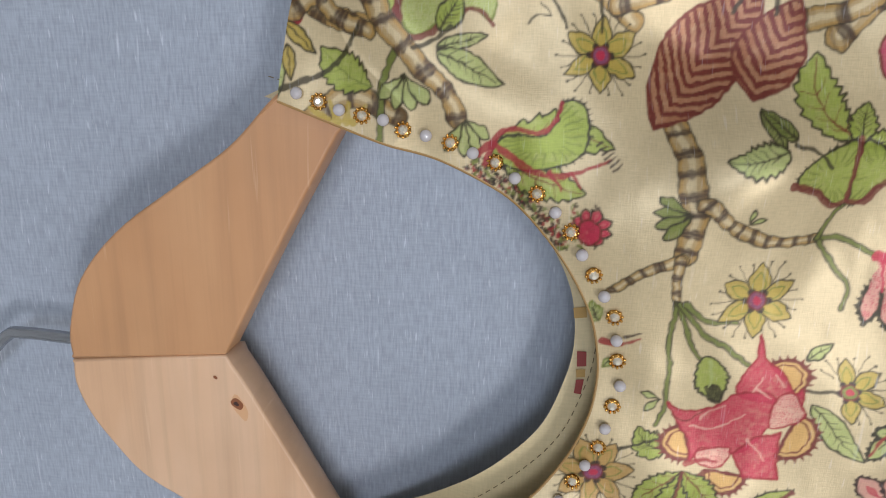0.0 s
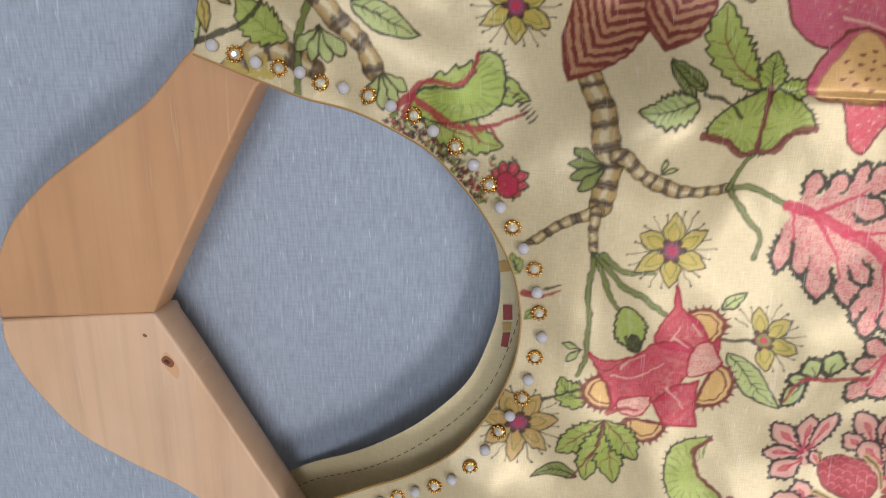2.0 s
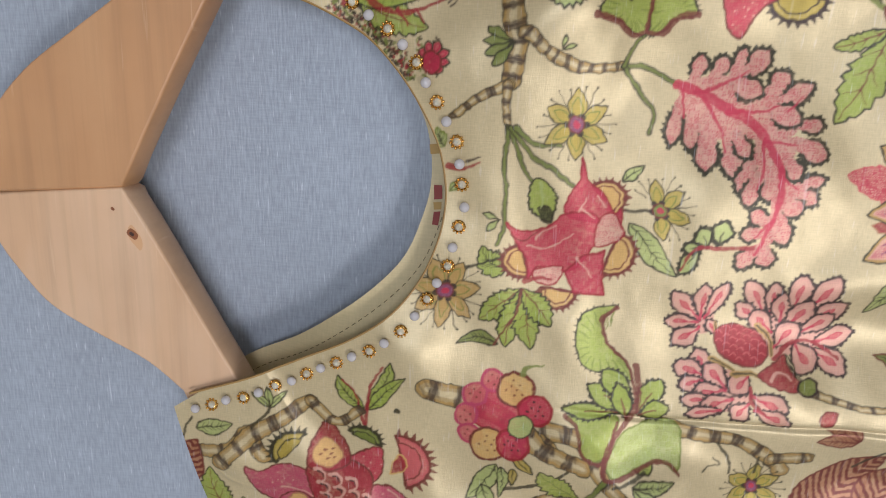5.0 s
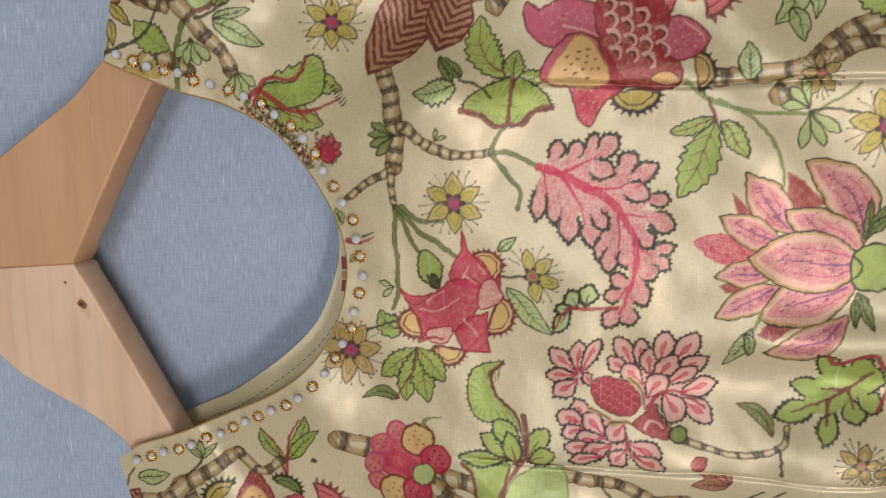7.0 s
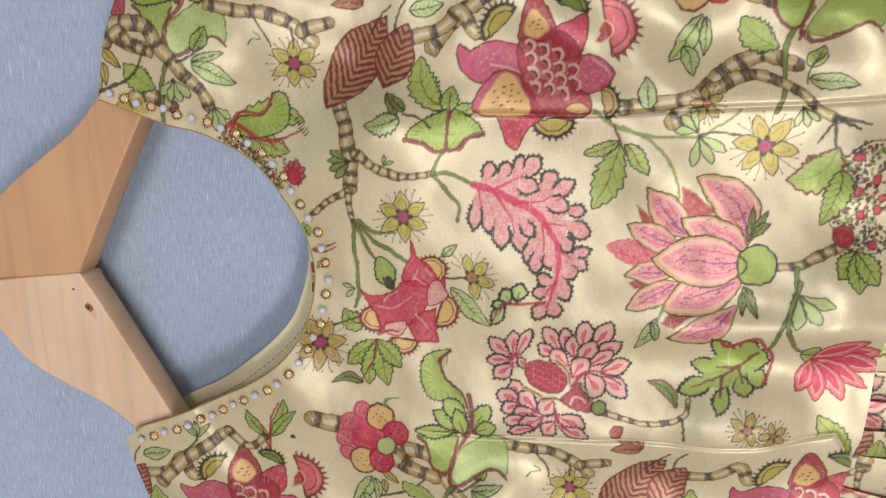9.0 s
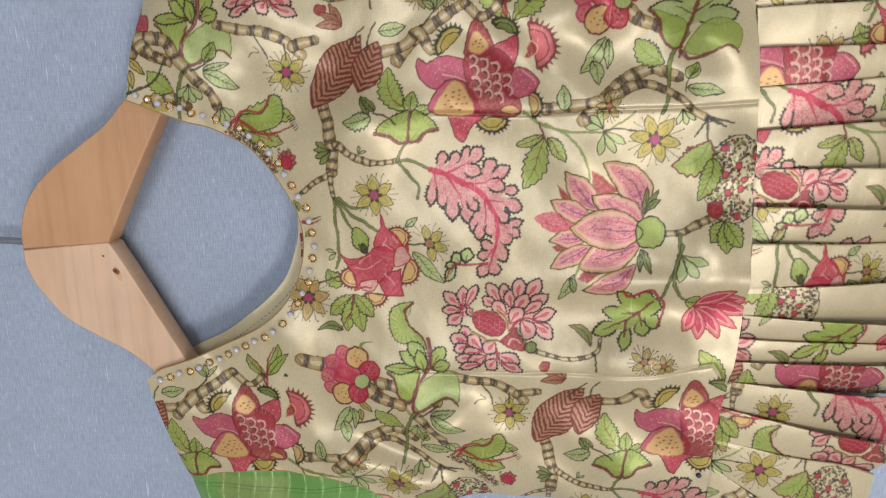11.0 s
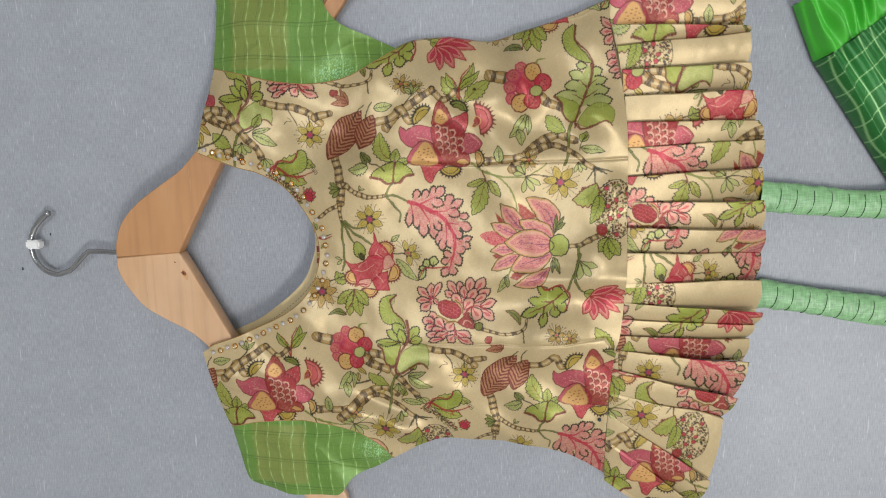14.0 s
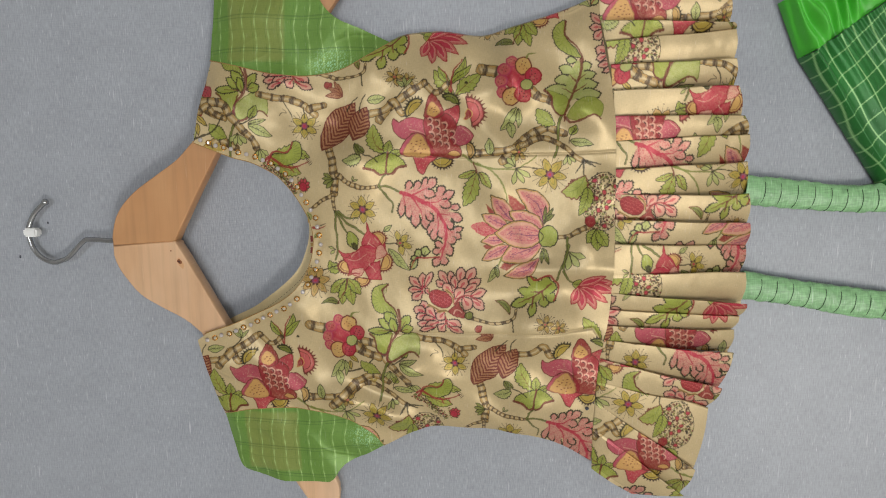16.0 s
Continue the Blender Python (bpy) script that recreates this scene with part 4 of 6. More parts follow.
def cloth_repeat():
    """One repeat of the print."""
    # stems
    vine([(-188.3, 25.2), (-170.1, 24.6), (-163.8, 15.6), (-156.7, 7.7), (-149.5, -0.4), (-148.4, -4.8)], 5.2, 3.4, 4.6)
    vine([(-185.9, 19.2), (-180.5, 22.2), (-175.4, 18.0), (-167.7, 14.4)], 4.2, 3.0, 4.2)
    stroke([(-190.0, 2.3), (-181.1, 5.0), (-175.7, 8.8), (-170.3, 15.6)], 1.6, 1.0)
    vine([(-99.6, -5.4), (-97.2, -14.2), (-95.6, -23.1), (-96.4, -33.1)], 4.6, 4.2, 3.0)
    vine([(-96.9, -34.2), (-104.9, -37.6), (-111.5, -42.3)], 2.6, 1.6, 2.6)
    vine([(-93.8, -21.1), (-85.9, -26.8), (-76.8, -29.6), (-68.1, -28.5)], 2.6, 2.0, 2.2)
    vine([(-97.3, -34.2), (-96.9, -44.4)], 2.0, 1.4, 2.4)
    stem([(-68.1, -28.5), (-61.8, -29.0), (-52.9, -32.6)], 1.1, 0.7)
    stem([(-68.1, -28.5), (-61.9, -36.3), (-58.9, -39.4), (-59.6, -45.0)], 0.8, 0.5)
    stem([(-68.1, -28.5), (-65.7, -23.4), (-61.6, -19.9)], 0.9, 0.7)
    for pts in ([(-96.9, -44.4), (-97.1, -58.0), (-95.9, -69.7), (-97.9, -77.3)], [(-96.5, -44.4), (-91.1, -55.8), (-89.6, -59.0)], [(-96.1, -44.4), (-86.9, -53.7), (-78.3, -60.0)], [(-94.8, -44.4), (-88.7, -48.5), (-82.5, -49.1)]):
        stem(pts, 1.0, 0.7)
    stroke([(-13.6, -8.8), (-7.0, -13.1), (3.3, -17.0), (19.9, -17.4), (25.1, -14.1), (32.8, -8.8)], 1.6, 0.8, "moss")
    stroke([(-4.2, -13.7), (7.2, -21.3), (13.6, -31.8), (15.6, -40.5)], 1.4, 0.8, "moss")
    stroke([(19.8, -16.8), (27.0, -15.4), (33.3, -16.6)], 0.8)
    vine([(46.5, -61.0), (53.8, -60.0), (62.4, -54.6), (66.7, -53.1)], 2.2, 2.6, 3.2)
    stem([(53.8, -61.0), (51.3, -75.0), (46.8, -89.5)], 1.3, 0.7)
    stem([(54.2, -64.9), (51.1, -77.0), (54.1, -87.2), (58.1, -90.2)], 1.1, 0.8)
    vine([(-8.4, -115.2), (5.5, -118.2), (19.4, -114.8), (22.0, -109.3)], 1.8, 1.4, 3.6)
    stroke([(19.0, -115.1), (19.7, -122.6)], 0.9)
    SHIFT[0] = SHIFT[0] - ONE
    vine([(-47.3, -127.7), (-37.2, -130.0), (-27.3, -131.0), (-18.8, -135.0), (-11.6, -141.2)], 3.6, 3.6, 4.6)
    vine([(-15.3, -137.3), (-5.9, -135.2)], 4.0, 3.4, 4.6)
    stroke([(-31.3, -132.4), (-28.2, -138.0), (-27.0, -142.5)], 0.8)
    SHIFT[0] = SHIFT[0] + ONE
    vine([(-116.1, -122.0), (-102.8, -125.5), (-89.6, -132.1), (-81.0, -138.8), (-70.0, -142.6)], 6.2, 4.2, 5.2)
    vine([(-76.5, 17.1), (-64.9, 19.7), (-58.1, 25.3), (-53.4, 17.9)], 4.4, 4.0, 5.4)
    vine([(-4.4, -7.2), (12.0, -5.6), (24.4, -2.3), (36.4, 2.8), (49.1, -2.8), (58.4, -10.1), (63.0, -12.9)], 4.4, 2.2, 5.4)
    for tip in ((57.4, -19.2), (62.9, -21.4), (69.3, -15.7), (72.6, -14.3)):
        stroke([(62.0, -12.4), tip], 1.4, 0.8)
    vine([(-102.4, -178.9), (-93.0, -169.9), (-83.8, -162.0), (-74.3, -157.7), (-63.7, -162.2)], 5.2, 4.0, 4.6)
    stem([(-62.6, -145.3), (-66.8, -153.6), (-68.0, -164.6), (-69.8, -176.4)], 1.6, 1.0)
    leaf((-69.3, -155.9), (-82.0, -146.6), 9.0, "green", "olive", 0.1, 8, 1.1, "moss", 3)
    # sprays near the shoulder
    leaf((-152.9, 11.4), (-141.9, 14.2), 3.4, "pale")
    leaf((-152.9, 11.0), (-137.3, 3.8), 5.8, "pale", bend=-0.05)
    leaf((-151.7, 15.0), (-148.0, 22.8), 5.3, "green")
    stroke([(-158.0, 10.8), (-152.9, 13.2), (-149.8, 15.7)], 1.0)
    sprig((-159.7, 5.8), -95, 8.7, 4, 80)
    sprig((-146.8, -4.8), -75, 7.7, 4, 90)
    leaf((-188.0, 16.8), (-181.6, 10.0), 3.4, "yellow", veins=0)
    leaf((-187.8, 11.8), (-187.6, 4.3), 2.9, "yellow", veins=0)
    star((-116.9, 10.2), 8.2, 90)
    stroke([(-117.0, 15.2), (-117.2, 21.6)], 0.9)
    stroke([(-132.9, 16.3), (-131.1, 18.1), (-128.0, 18.3), (-130.0, 21.0)], 0.5, 0.3)
    chevron_leaf((-104.6, -5.5), (-83.0, 24.5), 17.5)
    chevron_leaf((-84.6, 0.3), (-75.8, 21.6), 13.4)
    stroke([(-89.2, 19.0), (-85.6, 24.4), (-82.0, 27.9)], 0.8)
    stroke([(-80.4, 18.7), (-79.2, 25.1), (-76.2, 29.5)], 0.8)
    leaf((-83.4, -1.9), (-78.9, -9.4), 3.4, "moss")
    # loose curls along the neckline
    curls((-137.7, -18.6), 9.3, 2.9, 130, -32, 6)
    curls((-127.6, -27.1), 8.0, 3.2, 110, -48, 7)
    curls((-117.6, -27.5), 3.7, 5.3, 60, 20, 8)
    leaf((-113.6, -50.8), (-115.6, -45.4), 3.2, "pale", "moss", 0.1, 4)
    stroke([(-112.5, -55.8), (-108.3, -56.5), (-104.2, -54.9)], 1.8, 0.5, "red")
    stroke([(-107.7, -54.5), (-104.3, -53.4)], 0.9, 0.4, "dark")
    leaf((-110.2, -60.6), (-112.2, -62.9), 2.1, "pale", "moss", veins=0)
    for dx in (-40, -25, -8, 8, 22):
        stroke([((-175.8, -3.1)[0] + 0.13 * dx, (-175.8, -3.1)[1] - 2.2), ((-175.8, -3.1)[0] + 0.30 * dx, (-175.8, -3.1)[1] + 2.5 - 0.06 * abs(dx))], 2.2, 0.8, "yellow")
    # hooked red-rimmed leaf beside the neckline
    leaf((-140.2, -11.1), (-112.7, -10.1), 9.2, "green", "olive", 0.12, 9, 1.0, "brown", 5)
    leaf((-138.8, -12.0), (-118.3, -21.0), 7.9, "green", "olive", -0.06, 9, 1.0, "brown", 4)
    hooked([(-139.9, -13.0), (-137.6, -8.8), (-133.2, -7.5), (-128.4, -7.9), (-125.0, -4.8), (-124.4, -1.0), (-121.2, -0.5), (-118.7, -4.3), (-119.1, -9.4), (-123.0, -13.7), (-129.6, -15.7), (-136.1, -15.0)],
           [(-141.4, -14.4), (-138.3, -7.8), (-133.6, -6.2), (-128.4, -7.0), (-125.3, -4.4), (-124.2, -0.8)], "green", "red", 1.6)
    stroke([(-142.9, -11.7), (-139.6, -10.1), (-135.5, -12.9), (-130.4, -15.9), (-123.9, -16.8), (-113.4, -12.6)], 2.0, 0.7, "red")
    stroke([(-127.2, -16.1), (-124.3, -20.0)], 1.0, 0.5, "red")
    stroke([(-121.8, -16.3), (-119.6, -19.6)], 1.0, 0.5, "red")
    for k in range(7):
        stroke([((-117.0, -9.6)[0] + 0.75 * k, (-117.0, -9.6)[1] - 0.9 * k), ((-115.4, -8.6)[0] + 0.85 * k, (-115.4, -8.6)[1] - 0.8 * k)], 0.6, 0.3, "dark", smooth=False)
    lobes((-117.2, -28.4), 45, 190, 6, 5.3, 2.4, "pink", "olive", "rose", 0.4)
    disc((-117.2, -29.0), 2.6, "rose", "brown", 0.5)
    sprig((-96.0, -23.5), 190, 7.9, 4, 80, "moss")
    sprig((-83.8, -25.6), 55, 3.6, 2, 60)
    # two-lobed leaf with its bud
    leaf((-62.4, -8.0), (-72.0, 11.1), 9.9, "green", "olive", 0.16, 9, 1.2, "brown", 4)
    leaf((-62.4, -8.0), (-61.3, 1.1), 6.3, "green", "olive", 0.0, 6)
    leaf((-61.5, -8.9), (-51.7, -6.3), 5.1, "green", "olive", 0, 6)
    hooked([(-62.0, -8.0), (-68.3, -8.8), (-74.2, -12.4), (-75.7, -16.4), (-70.5, -17.9), (-66.0, -20.7), (-63.0, -19.9)], [(-76.1, -16.6), (-71.1, -17.9), (-66.6, -21.1), (-63.0, -19.9)], rw=2.0)
    hooked([(-61.4, -8.0), (-55.6, -9.2), (-51.7, -12.4), (-51.0, -15.4), (-56.1, -16.3), (-59.3, -20.0), (-62.4, -20.5)], [(-50.6, -15.4), (-55.7, -16.1), (-59.3, -20.4), (-62.6, -20.5)], rw=2.0)
    stroke([(-62.0, -7.0), (-63.2, -19.9)], 1.4, 1.0, "brown")
    leaf((-78.3, -9.2), (-90.4, -12.5), 7.1, "pale", "olive", 0.1, 8)
    leaf((-76.8, -6.9), (-83.4, -1.5), 3.6, "moss")
    stroke([(-77.2, -7.7), (-71.3, -9.7), (-68.4, -12.7)], 0.9)
    star((-78.7, -43.6), 8.7, 92)
    leaf((-65.3, -58.2), (-59.7, -54.0), 3.2, "pale", veins=2)
    stroke([(-64.4, -66.1), (-57.0, -65.6)], 0.8)
    star((-55.1, -65.4), 7.9, 40, 6, "moss", "yellow", (2, 3))
    leaf((-62.4, -69.3), (-48.9, -83.4), 6.3, "pale", "olive", -0.05)
    fill(blade((-88.5, -58.2), (-83.5, -70.4), 7.6, 0.0, 9, 0.9, 0.07)[0], "green", "olive", 0.5)
    fill(spline([(-87.6, -66.2), (-84.4, -65.3), (-82.4, -68.1), (-84.0, -71.2)], True, 4), "olive", None, 0)
    stroke([(-87.3, -59.6), (-86.0, -63.9), (-86.2, -66.1)], 1.0, 0.5, "pale")
    sprig((-97.0, -69.7), 190, 5.1, 2, 60)
    leaf((-94.4, -83.8), (-102.3, -77.4), 7.9, "green", "olive", 0.2, 6)
    stroke([(-93.2, -81.2), (-99.7, -81.7), (-109.6, -85.2)], 0.9)
    star((-112.5, -91.9), 9.8, 60, 7, "grape", "ochre")
    rose_flower()
    for tip, w in (((-102.0, -99.6), 36), ((-94.2, -107.3), 38), ((-86.6, -107.8), 38), ((-81.6, -100.2), 36)):
        leaf((-90.7, -89.9), tip, 0.2 * w, "green", "olive", 0, 8, 1.1, "brown", 3)
    leaf((-96.4, -106.3), (-108.1, -107.1), 4.4, "moss", "olive", -0.15)
    stroke([(-90.7, -90.4), (-92.8, -99.4), (-97.5, -106.7)], 0.9, 0.6, "brown")
    plume()
    for a, b, w in (((-5.5, -18.3), (-17.1, -22.4), 24), ((-5.1, -19.3), (-13.5, -41.4), 50), ((-4.0, -19.3), (4.2, -29.5), 26)):
        leaf(a, b, 0.2 * w, "green", "olive", 0.04, 7, 1.0, "brown", 3)
    stroke([(-7.0, -13.1), (-5.1, -19.3)], 1.0, 0.8, "brown")
    sprig((20.2, -16.8), -65, 10.3, 3, 75)
    sprig((19.8, -15.9), 140, 8.3, 3, 70)
    star((41.6, -20.3), 9.9, 90 + 20)
    lotus()
    sprig((53.6, -68.9), -55, 11.5, 3, 70)
    mum()
    for ax, ay, bx, by, w in ((37.9, -94.7, 27.8, -86.3, 6.0), (34.7, -96.7, 22.1, -96.8, 5.7), (30.1, -101.5, 18.2, -106.4, 6.1), (33.6, -103.2, 30.0, -112.3, 5.5), (38.3, -99.3, 39.2, -106.2, 6.4),
             (40.5, -96.4, 46.0, -102.7, 6.2), (38.6, -92.8, 47.5, -94.3, 7.4), (37.7, -92.0, 42.2, -87.2, 6.7)):
        fill(blade((ax, ay), (bx, by), w, 0.0, 0, 1.25)[0], "green", "olive", 0.55, None, 0.9)
    fill(spline([(31.0, -91.3), (42.4, -89.0), (46.1, -94.4), (39.9, -99.2), (31.9, -103.9), (25.9, -102.6)], True, 5), "green", None, 0)
    for path in ([(43.4, -91.7), (34.9, -98.5), (22.6, -104.3)], [(36.8, -97.0), (30.6, -96.8)], [(32.5, -100.1), (31.3, -107.1)], [(38.1, -96.5), (38.8, -102.1)]):
        stroke(path, 1.3, 0.5, "brown")
    stroke([(30.6, -86.2), (32.8, -88.5), (38.9, -86.3), (43.0, -86.1), (45.3, -88.9), (48.4, -92.1), (47.8, -98.0), (45.5, -102.1)], 1.6, 1.0, "red")
    leaf((17.2, -112.1), (7.3, -103.7), 4.4, "moss", "brown", -0.2, veins=0)
    leaf((57.3, -91.3), (65.7, -91.5), 6.7, "green", "olive")
    for deg, r in ((12, 120), (-2, 130), (-22, 110), (-45, 95), (-75, 80), (-105, 62), (28, 95)):
        pts, mid = blade((61.2, -93.3), polar((61.2, -93.3), 0.2 * r, deg - 5), 6.3, 0.06, 0, 1.1)
        fill(pts, "pink", "red", 0.5)
        pts, _ = blade(mid[2], mid[-4], 3.4, 0.06, 0, 1.0)
        fill(pts, "rose", "blush", 0.3)
    leaf((77.5, -128.9), (65.1, -113.7), 8.8, "green", "olive", 0, 7, 1.0, "brown", 3)
    leaf((79.0, -128.9), (95.3, -115.5), 9.5, "green", "olive", 0, 7, 1.0, "brown", 3)
    coral_bloom((74.6, -37.8), 13.1, 18.6)
    leaf((63.7, -20.7), (48.8, -31.7), 12.7, "green", "brown", 0.22, 9, 1.0, "moss", 4, 0.7)
    leaf((64.9, -28.5), (59.9, -47.3), 7.9, "green", "olive", 0.1, 8)
    for tip in ((64.9, -62.8), (71.7, -67.7), (78.7, -65.7)):
        leaf((71.4, -55.0), tip, 7.9, "green", "olive", 0, 7, 1.1, "olive", 3)
    disc((67.3, -50.2), 3.4, "red", "brown", 0.5)
    star((22.0, -6.9), 5.1, 30, 5, "moss", "ochre")
    leaf((3.9, -8.2), (2.5, 2.8), 5.9, "pale")
    leaf((54.0, 0.6), (67.9, -2.0), 5.1, "pale")
    leaf((54.5, 4.2), (56.5, 10.7), 5.1, "green")
    stroke([(53.3, -1.1), (54.1, 3.3), (57.1, 8.4)], 0.6)
    sprig((51.6, -8.2), -70, 6.7, 3, 70)
    leaf((-135.3, -130.6), (-127.3, -113.7), 5.1, "green", "olive", -0.1)
    leaf((-135.8, -130.6), (-143.8, -119.9), 4.7, "green", "olive", 0.1)
    leaf((-134.9, -130.6), (-123.1, -118.7), 4.4, "green", "olive")
    stroke([(-135.7, -135.9), (-133.9, -123.8), (-129.2, -115.4)], 1.2, 0.7, "red")
    stroke([(-136.2, -135.9), (-138.6, -125.2), (-142.3, -121.3)], 1.0, 0.6, "red")
    leaf((-189.3, -141.2), (-177.6, -138.9), 5.1, "pale")
    vine([(-181.5, -152.9), (-172.5, -142.9), (-160.6, -135.7), (-152.3, -129.8)], 5.0, 3.6, 5.0)
    vine([(-152.3, -130.5), (-144.6, -136.3), (-137.2, -131.1)], 3.6, 2.6, 4.0)
    stroke([(-171.0, -139.9), (-165.0, -132.3), (-164.9, -126.2)], 0.9)
    for k in range(3):
        leaf((-165.5, -132.3), polar((-165.5, -132.3), 7, 40 + 50 * k), 2.6, "pale", veins=0)
    paisley_spray()
    berry_flower()
    pomegranate()
    half_fan((-125.7, -130.7), 0.6, 80, "yellow")
    leaf((-4.8, -123.5), (-0.5, -120.7), 5.1, "red", "brown", vein=None)
    star((40.1, -116.9), 5.9, 75, 5, "moss", "ochre")
    star((49.0, -119.7), 5.1, 30, 5, "moss", "ochre")
    for k in range(3):
        leaf((-91.7, 29.1), polar((-91.7, 29.1), 11, 120 + 30 * k), 4.0, "rust", "brown", vein="brown")


# the repeat lies in a slanting lattice; the lower dart swallows a strip of it
yy, xx = np.mgrid[0:CH, 0:CW]
xx, yy = CX0 + RES * xx, CY0 + RES * yy
low_line = np.interp(xx, DART_LOW[:, 0], DART_LOW[:, 1])
is_low = np.clip((low_line - yy) / RES + 0.5, 0, 1)
keep_main = np.where(xx > -22, 1 - is_low, 1.0)
keep_low = np.where(xx > -22, is_low, 1.0)
ONE, TWO = np.array((98.0, -158.0)), np.array((-114.0, -167.0))
for shift, keep in ((-ONE, None), (-TWO, None), (ONE, keep_low), (TWO, keep_low), (np.zeros(2), keep_main)):
    SHIFT[0], KEEP[0] = shift, keep
    random.seed(3)
    cloth_repeat()
SHIFT[0], KEEP[0] = np.zeros(2), None
del xx, yy, low_line


def sample(picture, x, y):
    u, v = np.clip((x - CX0) / RES, 0, CW - 1.001), np.clip((y - CY0) / RES, 0, CH - 1.001)
    i, j = u.astype(int), v.astype(int)
    u, v = (u - i)[..., None], (v - j)[..., None]
    return picture[j, i] * (1 - u) * (1 - v) + picture[j, i + 1] * u * (1 - v) + picture[j + 1, i] * (1 - u) * v + picture[j + 1, i + 1] * u * v


def cut_cloth(name, outline, height, step, mat, colour):
    """A piece of cloth cut to an outline: a fine grid whose rim is drawn onto the cut."""
    lo, hi = outline.min(0) - 2 * step, outline.max(0) + 2 * step
    xs, ys = np.arange(lo[0], hi[0], step), np.arange(lo[1], hi[1], step)
    gx, gy = np.meshgrid(xs, ys)
    ins = inside(gx, gy, outline)
    cell = ins[:-1, :-1] | ins[1:, :-1] | ins[:-1, 1:] | ins[1:, 1:]
    used = np.zeros(gx.shape, bool)
    for a, b in ((slice(None, -1), slice(None, -1)), (slice(1, None), slice(None, -1)), (slice(None, -1), slice(1, None)), (slice(1, None), slice(1, None))):
        used[a, b] |= cell
    rim = used & ~ins
    _, _, qx, qy = nearest(gx[rim], gy[rim], outline, True)
    gx[rim], gy[rim] = qx, qy
    index = np.full(gx.shape, -1, np.int64)
    index[used] = np.arange(used.sum())
    j, i = np.nonzero(cell)
    faces = np.stack([index[j, i], index[j, i + 1], index[j + 1, i + 1], index[j + 1, i]], 1)
    x, y = gx[used], gy[used]
    return raw_mesh(name, np.stack([x, y, height(x, y)], 1), faces, mat, colour(x, y) if colour else None)


# ---- the room: unseen walls and ceiling, added for reflections and bounced light ----
def slab(name, lo, hi, mat, kind="structure", label="", category=""):
    bm = bmesh.new()
    bmesh.ops.create_cube(bm, size=1)
    for v in bm.verts:
        v.co = Vector([(a + b) / 2 + c * (b - a) for a, b, c in zip(lo, hi, v.co)])
    return part(name, from_bm(name, bm, mat, False), None, label, category, kind=kind)


slab("floor", (-2.4, -2.0, -0.12), (2.4, 2.0, -0.006), FLOOR)
slab("ceiling", (-2.4, -2.0, 3.0), (2.4, 2.0, 3.1), PAINT)
slab("wall_north", (-2.4, 2.0, -0.12), (2.4, 2.1, 3.1), PAINT)
slab("wall_south", (-2.4, -2.1, -0.12), (2.4, -2.0, 3.1), PAINT)
slab("wall_east", (2.4, -2.1, -0.12), (2.5, 2.1, 3.1), PAINT)
slab("wall_west", (-2.5, -2.1, -0.12), (-2.4, 2.1, 3.1), PAINT)


def spread_cloth():
    xs, ys = np.linspace(-1000, 1000, 260), np.linspace(-800, 800, 220)
    gx, gy = np.meshgrid(xs, ys)
    far = np.clip((np.hypot(gx, gy) - 420) / 300, 0, 1)
    z = -1.2 + 0.25 * np.sin(gx / 70 + np.sin(gy / 90)) + 5 * far * (np.sin(gx / 130 + gy / 210) ** 2) - 0.3
    i, j = np.meshgrid(np.arange(259), np.arange(219))
    k = j * 260 + i
    f = np.stack([k, k + 1, k + 261, k + 260], -1).reshape(-1, 4)
    me = raw_mesh("ground_cloth", np.stack([gx, gy, z], -1).reshape(-1, 3), f, SHEET)
    return part("ground_cloth", me, None, "plain blue-grey slub cloth spread flat on the floor", "cloth", kind="structure")


spread_cloth()

# ---- hanger ----
def ribbon_solid(name, outline, z0, z1, mat, soft=1.4):
    """A flat wooden piece with rounded edges, between two heights."""
    pts = np.asarray(outline, float)
    area = np.sum(pts[:, 0] * np.roll(pts[:, 1], -1) - np.roll(pts[:, 0], -1) * pts[:, 1])
    if area < 0:
        pts = pts[::-1]
    tang = np.roll(pts, -1, 0) - np.roll(pts, 1, 0)
    tang /= np.linalg.norm(tang, axis=1)[:, None]
    inward = np.stack([-tang[:, 1], tang[:, 0]], 1)
    rings = []
    for inset, z in ((4, z0), (1.2, z0 + 1.6), (0, z0 + 5), (0, z1 - soft), (soft * 0.3, z1 - soft * 0.3), (soft, z1)):
        q = pts + inward * inset
        rings.append(np.column_stack([q, np.full(len(q), z)]))
    for ring in rings:
        ring[:, 2] *= 1 - 0.42 * np.clip((np.abs(ring[:, 1] + 68) - 70) / 95, 0, 1)
    n = len(pts)
    bm = bmesh.new()
    vs = [[bm.verts.new(Vector(p) * MM) for p in ring] for ring in rings]
    for a, b in zip(vs[:-1], vs[1:]):
        for k in range(n):
            bm.faces.new((a[k], a[(k + 1) % n], b[(k + 1) % n], b[k]))
    bm.faces.new(vs[0][::-1])
    bm.faces.new(vs[-1])
    me = from_bm(name, bm, mat, False)
    for p in me.polygons:
        p.use_smooth = len(p.vertices) == 4
    return me


